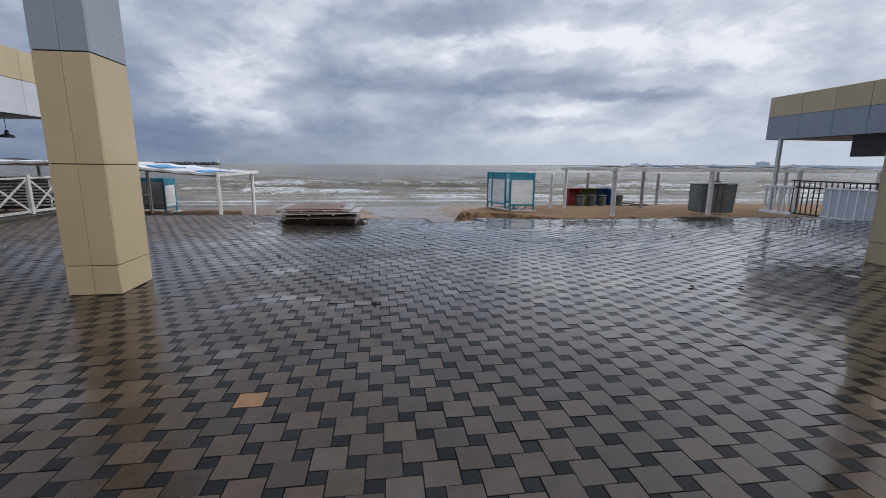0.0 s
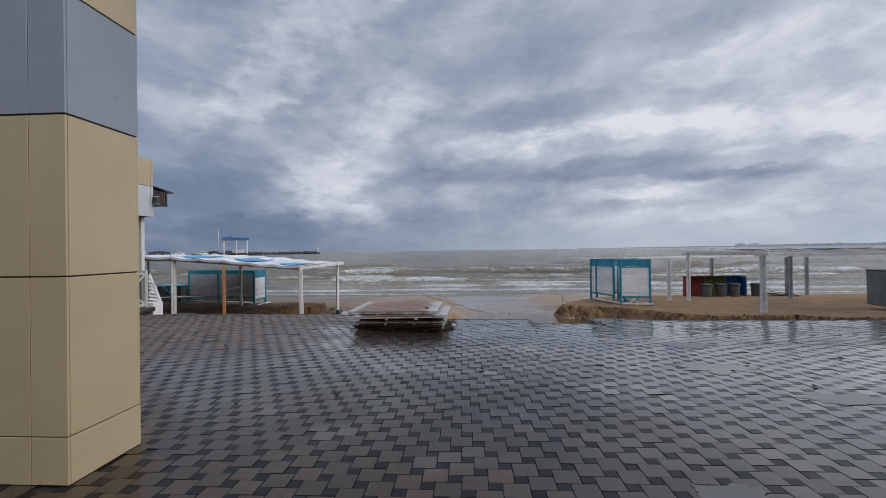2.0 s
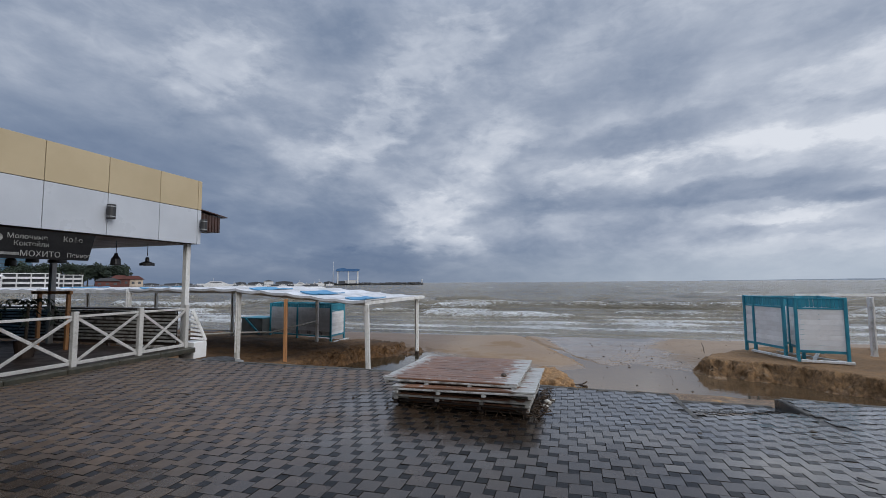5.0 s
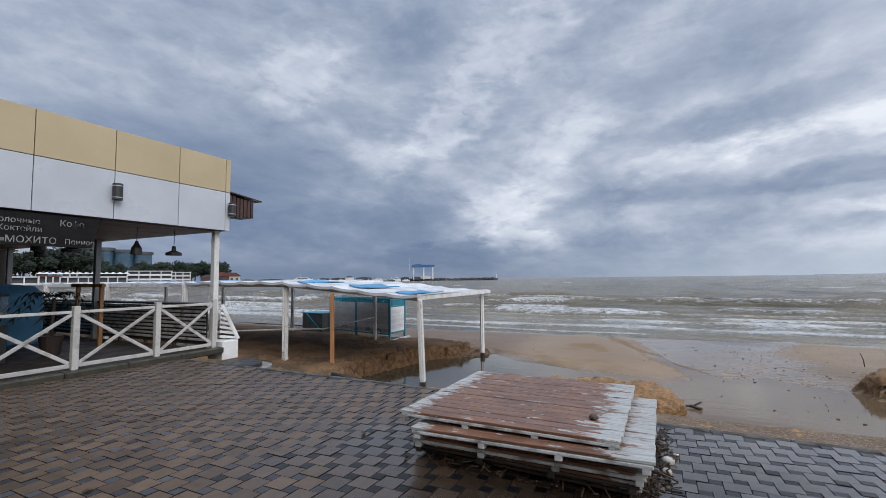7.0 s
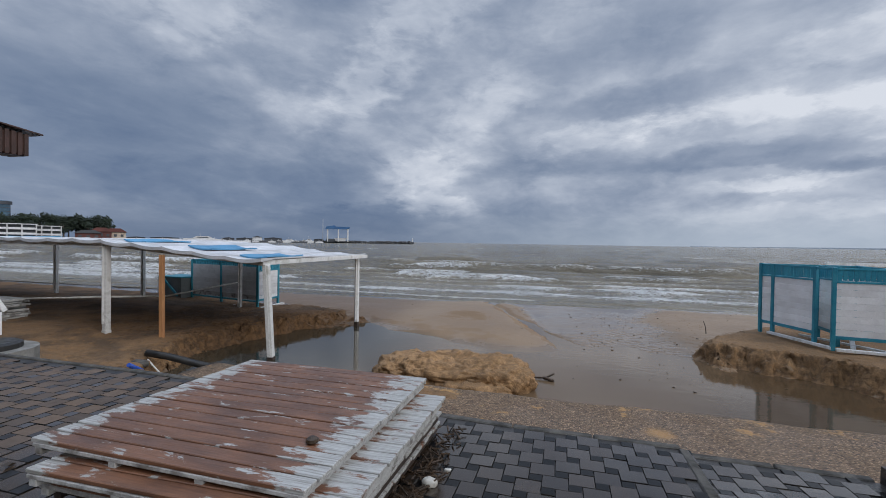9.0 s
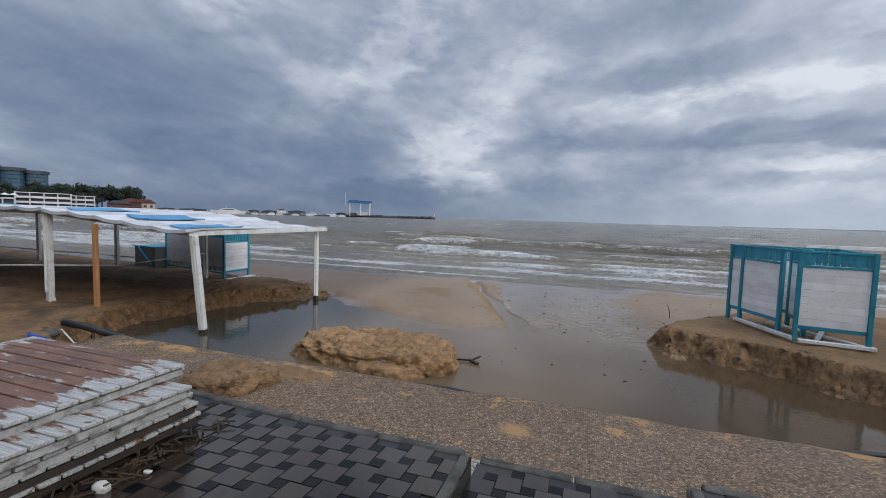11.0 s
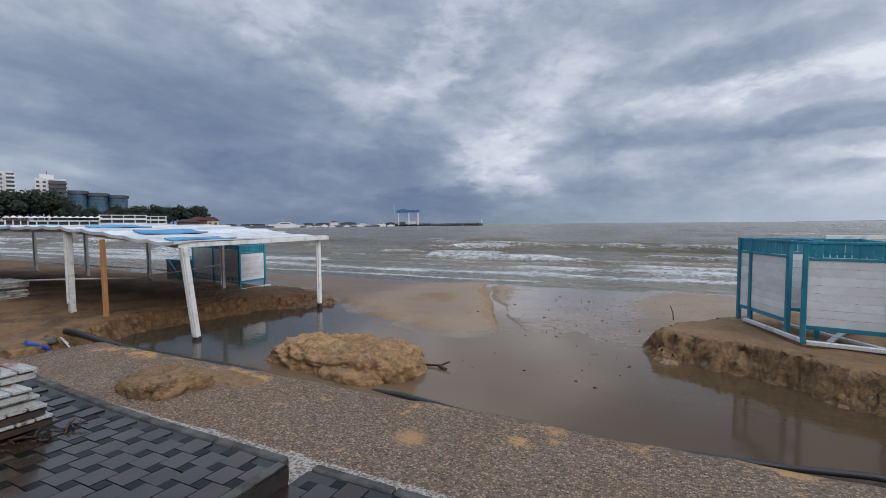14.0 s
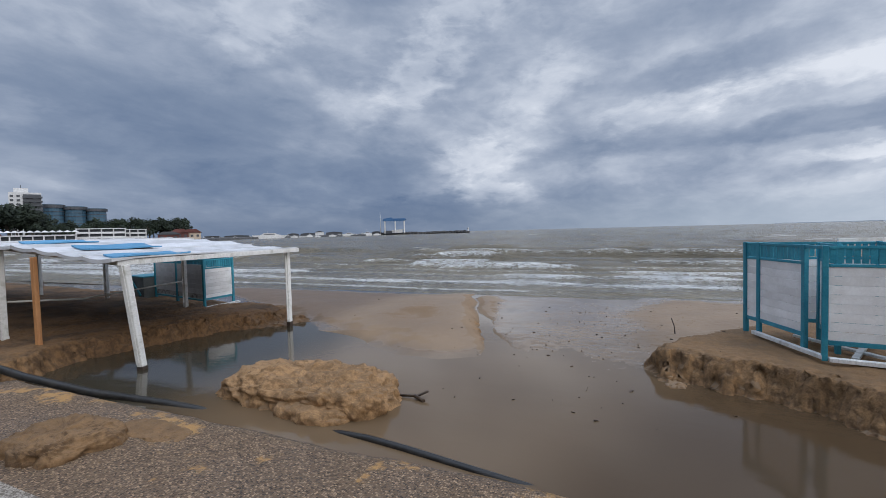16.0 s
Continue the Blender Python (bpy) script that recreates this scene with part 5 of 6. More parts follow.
def litter_station():
    c = thing("litter_station", pose(12.95, 26.6, -1.02, 0, 0, 6), "low board screen painted red, green and blue behind the bins", "screen")
    for x, w, mat in ((-1.15, 1.15, red_paint), (0.0, 1.12, green_paint), (0.95, 0.75, blue_paint)):
        box("board", (w - 0.01, 0.05, 1.05), (x, 0.28, 0.62), mat, c)
        box("cap", (w - 0.01, 0.6, 0.04), (x, 0.05, 1.16), mat, c, (-5, 0, 0))
    for sx, mat in ((-1.72, red_paint), (1.32, blue_paint)):
        box("cheek", (0.05, 0.6, 1.1), (sx, 0.0, 0.58), mat, c)
    for i, x in enumerate((-0.95, -0.18, 0.55, 1.75)):
        b = thing("litter_bin", c.matrix_world @ pose(x, -0.45, 0) @ Matrix.Scale(0.84, 4), "grey plastic litter bin with a dark lid on the sand", "bin", "litter bins")
        lathe("body", ((0.25, 0.0), (0.27, 0.04), (0.32, 0.82), (0.33, 0.84), (0.30, 0.84)), bin_grey, b, None, 14)
        lathe("lid", ((0.35, 0.84), (0.35, 0.90), (0.28, 0.95), (0.05, 0.97)), black_paint, b, None, 14)
    p = thing("plank_pile", pose(16.2, 26.6, -1.0), "collapsed pile of dark weathered planks beside the bins", "planks")
    rng = random.Random(4)
    for i in range(7):
        bar("plank", (-1.2 + rng.uniform(-0.1, 0.1), -0.3 + 0.1 * i, 0.32 + rng.uniform(-0.12, 0.12)), (1.3, -0.35 + 0.12 * i, 0.02), 0.14, 0.03, dark_wood, p)


litter_station()


def stack_far():
    rng = random.Random(8)
    for i in range(9):
        b = box("white_board_stack", (1.5 + rng.uniform(-0.15, 0.1), 0.9, 0.06), (-16.45 + rng.uniform(-0.1, 0.1), 19.2, -0.92 + 0.075 * i), dirty_white, None, (0, 0, rng.uniform(-6, 6)))
        b.name = "deck_board"
        tagged(b, "weathered white deck board in a low stack on the sand", "board", "boards stacked on the sand")


stack_far()

# ---- sand lumps, hoses and washed-up things ----


def lump(name, centre, size, mat, seed, seg=44, power=0.75, shear=0.0):
    """A lump of compacted sand: bulging, undercut and cracked."""
    bm = bmesh.new()
    bmesh.ops.create_uvsphere(bm, u_segments=seg * 2, v_segments=seg, radius=1.0)
    for v in bm.verts:
        p = v.co.copy()
        q = Vector((abs(p.x) ** power * math.copysign(1, p.x), abs(p.y) ** power * math.copysign(1, p.y), abs(p.z) ** 0.62 * math.copysign(1, p.z)))
        q = Vector((q.x * size[0], q.y * size[1], q.z * size[2]))
        w = q + Vector((seed, seed * 2, 0))
        n = 0.13 * noise.fractal(w * 1.3, 1.0, 2.0, 3) + 0.075 * noise.fractal(w * 4.5, 0.8, 2.0, 5) + 0.030 * noise.fractal(w * 13.0, 0.7, 2.0, 3)
        crack = 0.15 * max(0.0, 0.07 - abs(noise.noise(Vector((w.x * 2.2, w.y * 2.2, w.z * 0.9))))) / 0.07 + 0.05 * max(0.0, 0.10 - abs(noise.noise(w * 4.3))) / 0.10
        side = max(0.0, 1 - abs(p.z) * 1.2)
        q += p.normalized() * (n * min(1.0, 0.25 + size[2] * 1.6) - crack * side * min(1.0, 2 * size[2]))
        q.z *= 1.0 + shear * p.x
        v.co = q + Vector(centre)
    return part(name, bm, mat, smooth=True)


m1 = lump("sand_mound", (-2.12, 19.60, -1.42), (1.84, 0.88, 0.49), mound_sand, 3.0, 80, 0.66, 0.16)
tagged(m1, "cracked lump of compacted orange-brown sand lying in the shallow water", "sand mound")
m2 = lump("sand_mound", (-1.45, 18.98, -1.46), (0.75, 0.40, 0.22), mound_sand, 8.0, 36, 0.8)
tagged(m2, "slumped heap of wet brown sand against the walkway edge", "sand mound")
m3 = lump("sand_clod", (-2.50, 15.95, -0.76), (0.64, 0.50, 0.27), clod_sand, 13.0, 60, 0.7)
tagged(m3, "small crumbling heap of orange sand on the walkway", "sand")
m4 = lump("sand_clod", (-1.85, 16.55, -0.77), (0.60, 0.22, 0.07), clod_sand, 23.0, 40)
tagged(m4, "thin tongue of orange sand spread on the walkway", "sand")


def spread(name, label, centre, rad, zf, mat, seed, category, kind="", lift=0.003, ragged=0.45):
    """A thin film with an irregular outline that follows the ground."""
    n = 56
    bm = bmesh.new()
    mid = bm.verts.new((centre[0], centre[1], float(zf(centre[0], centre[1])) + lift))
    rings = [[mid]]
    for k in range(1, 5):
        ring = []
        for i in range(n):
            a = 2 * math.pi * i / n
            r = 1 + ragged * noise.fractal(Vector((2.2 * math.cos(a) + seed, 2.2 * math.sin(a), seed)), 1.0, 2.0, 4)
            x, y = centre[0] + rad[0] * r * math.cos(a) * k / 4, centre[1] + rad[1] * r * math.sin(a) * k / 4
            ring.append(bm.verts.new((x, y, float(zf(x, y)) + lift)))
        rings.append(ring)
    for i in range(n):
        bm.faces.new((mid, rings[1][i], rings[1][(i + 1) % n]))
        for k in range(1, 4):
            bm.faces.new((rings[k][i], rings[k + 1][i], rings[k + 1][(i + 1) % n], rings[k][(i + 1) % n]))
    return tagged(part(name, bm, mat), label, category, kind=kind)


for i, (cx, cy, rx, ry) in enumerate(((3.20, 8.93, 0.55, 0.24), (3.44, 10.42, 0.40, 0.26), (3.88, 7.65, 0.50, 0.16), (1.50, 5.69, 0.22, 0.12), (2.35, 10.74, 0.22, 0.2))):
    spread("puddle", "shallow rain puddle on the pavers reflecting the sky", (cx, cy), (rx, ry), pave_z, puddle_mat, 3.1 * i, "puddle", "structure", 0.0045, 0.75)


def draped(pts, lift):
    """Points lying on the sand or the water."""
    return [(x, y, max(float(beach_z(np.array([x]), np.array([y]))[0]), float(water_line(y))) + lift) for x, y in pts]


h = tube("hose", [(-8.45, 17.42, -0.86), (-8.0, 17.55, -0.93), (-7.38, 17.67, -1.06), (-6.75, 17.96, -1.25), (-6.1, 18.12, -1.36), (-5.41, 18.24, -1.40), (-4.32, 18.37, -1.43), (-3.6, 18.44, -1.47), (-3.0, 18.50, -1.58)], 0.075, rubber, sides=12)
tagged(h, "black drain hose lying across the bank into the pool", "hose")
h = tube("hose", [(-1.2, 18.62, -1.55), (-0.6, 18.54, -1.45), (-0.1, 18.48, -1.41), (0.55, 18.4, -1.41), (1.57, 18.25, -1.425), (2.2, 18.2, -1.46), (3.0, 18.2, -1.54)], 0.05, rubber, sides=12)
tagged(h, "black drain hose lying in the shallow water along the walkway", "hose")
h = tube("hose", [(3.2, 18.22, -1.48), (3.94, 18.30, -1.42), (5.2, 18.36, -1.38), (6.1, 18.46, -1.34), (9.0, 18.2, -1.20)], 0.04, rubber, sides=12)
tagged(h, "black drain hose lying in the shallow water along the walkway", "hose")
h = tube("pipe", draped([(-7.68, 16.4), (-7.78, 16.75), (-7.87, 17.09)], 0.10), 0.04, blue_plastic, sides=10)
tagged(h, "short length of blue plastic pipe on the sand", "pipe")
h = tube("cable", draped([(-7.87, 17.09), (-8.1, 17.4), (-8.3, 17.45), (-8.15, 17.2), (-7.95, 17.3), (-7.8, 17.5)], 0.12), 0.018, litter_pale, sides=8)
tagged(h, "bent white cable end beside the blue pipe", "cable")

rng = random.Random(17)
for i in range(9):
    s = rng.uniform(0.10, 0.24)
    b = lump("stone", draped([(-7.5 + rng.uniform(-0.7, 0.7), 17.3 + rng.uniform(-0.4, 0.4))], 0.15 * s)[0], (s, 0.75 * s, 0.5 * s), kerb_stone, 31.0 + i, 8)
    tagged(b, "rough grey stone among debris at the edge of the pavement", "stone", "stones by the hose")

tape = tube("warning_tape", [(-27, 19.2, -0.1), (-23, 19.6, -0.3), (-19.5, 19.8, -0.42), (-16.5, 19.6, -0.35), (-11.9, 19.24, -0.02), (-11.9, 21.0, -0.2), (-12.0, 24.3, -0.05)], 0.03, litter_pale, sides=6)
tagged(tape, "white and dark striped warning tape slung between the shelter posts", "tape")
rng = random.Random(3)
stick = tube("stick", [(4.42, 24.85, -1.0), (4.40, 24.84, -0.80), (4.34, 24.85, -0.62)], 0.012, dark_wood, sides=6)
tagged(stick, "thin dark stick standing in the sand bank", "stick")
br = thing("driftwood", pose(-0.35, 20.1, -1.40), "dark green weedy branch sticking out of the mound", "driftwood")
tube("branch", ((-0.1, 0, 0.0), (0.25, 0.03, 0.02), (0.42, 0.12, 0.10)), 0.022, weed, br, 7)
tube("twig", ((0.2, 0.02, 0.02), (0.42, -0.08, -0.01)), 0.035, weed, br, 7)

# scattered debris on the wet sand
bits = []
for i in range(130):
    x, y = rng.gauss(2.2, 1.5), rng.uniform(20.2, 31)
    bits.append((x, y, 0.006 + 0.032 * rng.random() ** 3))
for i in range(24):
    bits.append((rng.uniform(-12, 14), rng.uniform(24, 33), rng.uniform(0.01, 0.035)))
bm = bmesh.new()
for x, y, s in bits:
    z = max(float(beach_z(np.array([x]), np.array([y]))[0]), float(water_line(y)))
    bmesh.ops.create_cube(bm, size=1.0, matrix=Matrix.Translation((x, y, z + 0.006)) @ pose(0, 0, 0, rng.uniform(-15, 15), rng.uniform(-15, 15), rng.uniform(0, 180)) @ Matrix.Diagonal((s * 2.2, s * 0.8, 0.02, 1)))
tagged(part("beach_debris", bm, weed), "scraps of dark weed and twigs scattered on the wet sand", "debris", kind="stuff")


def weed_heap(name, label, x0, x1, y0, y1, z, n, seed, h=0.08):
    rng = random.Random(seed)
    bm = bmesh.new()
    for i in range(n):
        x, y = rng.uniform(x0, x1), rng.uniform(y0, y1)
        bmesh.ops.create_cube(bm, size=1.0, matrix=Matrix.Translation((x, y, z(x, y) + rng.uniform(0.0, h))) @ pose(0, 0, 0, rng.uniform(-30, 30), rng.uniform(-30, 30), rng.uniform(0, 180)) @ Matrix.Diagonal((rng.uniform(0.04, 0.15), 0.012, 0.010, 1)))
    return tagged(part(name, bm, weed), label, "debris", kind="stuff")


weed_heap("weed_heap", "matted brown weed and twigs caught under the stacked platforms", -2.9, -0.66, 11.9, 14.0, lambda x, y: float(pave_z(x, y)), 520, 2, 0.06)
weed_heap("weed_heap", "brown weed caught beside the stacked platforms", -0.82, -0.62, 12.4, 14.1, lambda x, y: float(pave_z(x, y)), 60, 5, 0.04)
weed_heap("weed_heap", "dark broken boards and weed on the edge of the pavement", 10.0, 11.5, 13.7, 14.2, lambda x, y: float(pave_z(x, y)), 420, 9, 0.10)
for x, y, s in ((-0.66, 13.05, 0.042), (-0.68, 12.75, 0.030), (-0.60, 13.3, 0.028)):
    b = lump("crumpled_paper", (x, y, float(pave_z(x, y)) + s * 0.4), (s, s * 0.7, s * 0.5), litter_pale, 50 + x, 10)
    tagged(b, "crumpled piece of white litter beside the platforms", "litter", "litter by the platforms")
rng = random.Random(21)
for i in range(26):
    x, y = rng.uniform(-7, 7), rng.uniform(3, 13.5)
    if -3.2 < x < -0.4 and y > 11:
        continue
    b = prism("leaf", ((-0.035, 0), (0, 0.012), (0.045, 0.002), (0, -0.008)), 0.035, leaf_brown, None, pose(x, y, float(pave_z(x, y)) + 0.018, rng.uniform(-12, 12), rng.uniform(-12, 12), rng.uniform(0, 360)))
    tagged(b, "wet brown fallen leaf on the pavers", "leaf", "fallen leaves")

# manhole ring and tyre at the end of the left terrace
mh = thing("manhole_ring", pose(-8.7, 14.85, -0.32), "round black manhole cover on a grey concrete ring", "manhole")
lathe("ring", ((0.62, -0.3), (0.62, 0.12), (0.45, 0.12)), concrete, mh, None, 24)
lathe("cover", ((0.42, 0.12), (0.42, 0.20), (0.36, 0.23)), rubber, mh, None, 24)

# ---- kerbs ----


def kerb_run(p, q, n, drop):
    for i in range(n):
        a, b = Vector(p).lerp(Vector(q), i / n), Vector(p).lerp(Vector(q), (i + 1) / n)
        za, zb = float(pave_z(a.x, a.y)), float(pave_z(b.x, b.y))
        g = (b - a).normalized() * 0.006
        k = bar("kerb", (a.x + g.x, a.y + g.y, za - 0.10 + 0.003), (b.x - g.x, b.y - g.y, zb - 0.10 + 0.003), 0.085, 0.20, kerb_stone, None, 0.012)
        k.name = "kerb"
        tagged(k, "grey concrete kerb stone, wet and chipped, edging the pavers", "kerb", "kerb stones", "structure")


kerb_run((-3.28, 14.445), (1.30, 14.445), 6, 0)
kerb_run((-19.3, 14.195), (-3.32, 14.195), 16, 0)
kerb_run((1.31, 12.75), (1.31, 14.40), 2, 0)
kerb_run((2.93, 13.55), (2.93, 14.58), 1, 0)
kerb_run((2.98, 14.665), (23.0, 14.665), 20, 0)
kerb_run((1.37, 14.665), (2.86, 14.665), 2, 0)

# ---- the far shore ----
EYE = Vector((3.6, 12.4, 1.58))


def far_at(az, dist):
    """A place by its bearing (degrees left of straight out to sea) and distance."""
    return EYE.x - dist * math.sin(radians(az)), EYE.y + dist * math.cos(radians(az))


def far_pose(az, dist, z=0.0):
    x, y = far_at(az, dist)
    return pose(x, y, z, 0, 0, az)


def leaf_mesh(seed, w, h, n):
    rng = random.Random(seed)
    vs, fs = [], []
    clumps = [(rng.gauss(0, 0.32) * w, rng.gauss(0, 0.32) * w, h * (0.55 + 0.42 * rng.random() ** 0.7), rng.uniform(0.16, 0.30) * w) for _ in range(11)]
    for i in range(n):
        cx, cy, cz, r = rng.choice(clumps)
        d = Vector((rng.gauss(0, 1), rng.gauss(0, 1), rng.gauss(0, 0.8))).normalized() * r * rng.random() ** 0.35
        c = Vector((cx, cy, cz)) + d
        a = Vector((rng.gauss(0, 1), rng.gauss(0, 1), rng.gauss(0, 1))).normalized()
        b = a.orthogonal().normalized()
        s = rng.uniform(0.04, 0.075) * w
        k = len(vs)
        vs += [c - a * s, c + b * s * 0.6, c + a * s, c - b * s * 0.6]
        fs.append((k, k + 1, k + 2, k + 3))
    mesh = bpy.data.meshes.new("crown")
    mesh.from_pydata(vs, [], fs)
    mesh.materials.append(foliage)
    return mesh


CROWNS = [leaf_mesh(40 + i, 9.0, 9.5, 950) for i in range(4)]


def far_tree(az, dist, z, s, i):
    t = thing("tree", far_pose(az, dist, z) @ Matrix.Scale(s, 4), "dark green leafy tree on the far waterfront", "tree", "trees on the far shore")
    tube("trunk", ((0, 0, 0), (0.1, 0, 3.0), (0, 0.1, 6.0)), 0.4, bark, t, 7, taper=0.4)
    for a in (0.4, 2.5, 4.4):
        tube("limb", ((0, 0, 3.2), (1.3 * math.cos(a), 1.3 * math.sin(a), 5.2), (2.4 * math.cos(a), 2.4 * math.sin(a), 6.6)), 0.18, bark, t, 5, taper=0.4)
    link_mesh("crown", CROWNS[i % 4], foliage, t)


def bearing(x):
    return 25.04 + math.degrees(math.atan((784 - x) / 772))


# land along the left of the bay and the harbour arm
def shore_land():
    inner = [(78, 300), (68, 300), (60, 330), (52, 380), (50.5, 420), (46, 520), (40, 600), (32, 650), (29.2, 640), (19.7, 640)]
    outer = [(78, 900), (68, 900), (60, 900), (52, 800), (50.5, 760), (46, 700), (40, 680), (32, 680), (29.2, 654), (19.7, 652)]
    bm = bmesh.new()
    a = [bm.verts.new((*far_at(*p), 0.2)) for p in inner]
    b = [bm.verts.new((*far_at(*p), 0.5)) for p in outer]
    c = [bm.verts.new((*far_at(p[0], p[1] - 3), -3.0)) for p in inner]
    for i in range(len(inner) - 1):
        bm.faces.new((a[i], a[i + 1], b[i + 1], b[i]))
        bm.faces.new((c[i], c[i + 1], a[i + 1], a[i]))
    bmesh.ops.recalc_face_normals(bm, faces=bm.faces)
    return tagged(part("backdrop_shore", bm, stone_bank), "low stone-edged waterfront and harbour arm across the bay", "shore", kind="structure")


shore_land()


def tower(x0, x1, ytop, ybase, dist, floors, mat, dark, label, depth=16.0, roof_box=None, dark_from=0.0, band=far_white):
    xm = (x0 + x1) / 2
    k = dist * math.cos(radians(bearing(xm) - 25.04)) / 772
    w, h = (x1 - x0) * k * math.cos(radians(bearing(xm) - 25.04)) * 1.0, (377 - ytop) * k
    c = thing("tower_block", far_pose(bearing(xm), dist, 0.5), label, "building")
    box("wall", (w, depth, h), (0, depth / 2, h / 2), mat, c, bevel=0)
    fh = h / floors
    for f in range(1, floors):
        z = fh * f
        box("balcony", (w * (1 - dark_from) + 0.6, 1.6, fh * 0.42), (w * dark_from / 2 + 0.3, -0.6, z - fh * 0.1), band, c, bevel=0)
        box("window", (w * (1 - dark_from) * 0.96, 0.3, fh * 0.45), (w * dark_from / 2, -0.12, z + fh * 0.36), dark, c, bevel=0)
        if dark_from > 0:
            for j in range(2):
                box("window", (w * 0.10, 0.3, fh * 0.5), (-w / 2 + w * (0.09 + 0.2 * j), -0.12, z + fh * 0.1), dark, c, bevel=0)
    if roof_box:
        box("roof_house", (w * roof_box[0], depth * 0.6, h * roof_box[1]), (w * roof_box[2], depth / 2, h * (1 + roof_box[1] / 2)), mat, c, bevel=0)
        tube("mast", ((w * roof_box[2], depth / 2, h), (w * roof_box[2], depth / 2, h * 1.16)), 0.25, far_dark, c, 6)
    return c


tower(0, 33, 277, 372, 520, 14, far_white, far_dark, "white high-rise with stacked balconies on the far shore", dark_from=0.55)
tower(-60, -20, 285, 372, 520, 14, far_white, far_dark, "white high-rise with stacked balconies on the far shore", dark_from=0.4)
tower(69, 124, 291, 372, 500, 12, far_white, far_dark, "stepped hotel tower with dark balcony bands on the far shore", roof_box=(0.45, 0.09, -0.12), dark_from=0.42, band=far_dark)


def glass_block():
    c = thing("glass_building", far_pose(bearing(178), 520, 0.5), "blue-green glass building with three rounded crowns on the far shore", "building")
    k = 520 * math.cos(radians(bearing(178) - 25.04)) / 772
    for x0, x1, top in ((124, 160, 313), (160, 197, 316), (197, 232, 319)):
        w, h, xc = (x1 - x0) * k * 0.80, (377 - top) * k, ((x0 + x1) / 2 - 178) * k * 0.80
        lathe("glass_drum", ((w * 0.52, 0), (w * 0.50, h * 0.9), (w * 0.56, h * 0.92), (w * 0.56, h * 0.97), (w * 0.48, h)), far_glass, c, pose(xc, 8, 0), 20)
        lathe("crown_band", ((w * 0.575, h * 0.90), (w * 0.575, h * 0.985)), far_dark, c, pose(xc, 8, 0), 20)
        for f in range(1, 9):
            lathe("floor_band", ((w * 0.53, h * 0.1 * f), (w * 0.53, h * 0.1 * f + 0.35)), far_dark, c, pose(xc, 8, 0), 20)
    w = 108 * k * 0.8
    box("podium", (w, 14, 14), (0, 6, 7), far_glass, c, bevel=0)


glass_block()

rng = random.Random(12)
n = 0
for x0, x1, dist, z, s0, s1, count in ((10, 112, 440, 1.5, 2.3, 3.4, 11), (-60, 10, 440, 1.5, 2.0, 3.0, 6), (118, 300, 450, 1.0, 1.2, 2.2, 18), (296, 362, 440, 0.5, 1.6, 2.5, 8), (120, 300, 420, 0.5, 1.0, 1.6, 9)):
    for i in range(count):
        x = x0 + (x1 - x0) * (i + rng.uniform(0.1, 0.9)) / count
        far_tree(bearing(x), dist + rng.uniform(-8, 8), z, 0.78 * rng.uniform(s0, s1), n)
        n += 1


def pavilion(x0, x1, ytop, dist, floors, mat, label, roof=far_white):
    xm = (x0 + x1) / 2
    k = dist * math.cos(radians(bearing(xm) - 25.04)) / 772
    w, h = (x1 - x0) * k * math.cos(radians(bearing(xm) - 25.04)), max(3.0, (379 - ytop) * k)
    c = thing("waterfront_pavilion", far_pose(bearing(xm), dist, -0.3), label, "building")
    box("wall", (w, 10, h), (0, 6, h / 2), far_dark, c, bevel=0)
    fh = h / floors
    for f in range(floors + 1):
        box("floor_slab", (w + 1.0, 13, fh * 0.16), (0, 5.5, fh * f), roof if f == floors else mat, c, bevel=0)
    for f in range(floors):
        box("parapet", (w + 0.6, 0.3, fh * 0.28), (0, -0.6, fh * f + fh * 0.2), mat, c, bevel=0)
    for i in range(max(4, int(w / 4))):
        box("pier", (0.6, 0.6, h), (-w / 2 + w * i / (max(4, int(w / 4)) - 1), -0.7, h / 2), mat, c, bevel=0)
    return c


pavilion(180, 262, 355, 345, 3, far_white, "white two-storey waterfront restaurant with open terraces")
pavilion(255, 296, 358, 352, 3, far_white, "small white waterfront annex with a terrace")
pavilion(50, 180, 364, 335, 1, far_white, "long low white beach pavilion with a flat roof")
pavilion(12, 52, 361, 330, 1, far_white, "low beach bar with a red roof", far_red)
pavilion(-70, 12, 362, 335, 1, far_white, "long low white beach pavilion with a flat roof")


def house(x0, x1, ytop, dist, wall, roof, label):
    xm = (x0 + x1) / 2
    k = dist * math.cos(radians(bearing(xm) - 25.04)) / 772
    w, h = (x1 - x0) * k, (380 - ytop) * k
    c = thing("waterfront_house", far_pose(bearing(xm), dist, -0.4), label, "house")
    box("wall", (w, w * 0.7, h * 0.7), (0, w * 0.35, h * 0.35), wall, c, bevel=0)
    prism("roof", ((-w * 0.58, h * 0.68), (-w * 0.25, h), (w * 0.25, h), (w * 0.58, h * 0.68)), w * 0.85, roof, c, pose(0, w * 0.35, 0))
    for i in range(3):
        box("window", (w * 0.14, 0.2, h * 0.2), (-w * 0.32 + w * 0.32 * i, -0.08, h * 0.4), far_dark, c, bevel=0)


house(318, 350, 364, 360, far_red, far_dark, "dark red timber waterfront house on piles")
house(340, 366, 360, 372, far_red, far_red, "dark red timber waterfront house with a lookout")
house(360, 387, 361, 380, far_beige, far_red, "beige house with a brown hipped roof by the water")

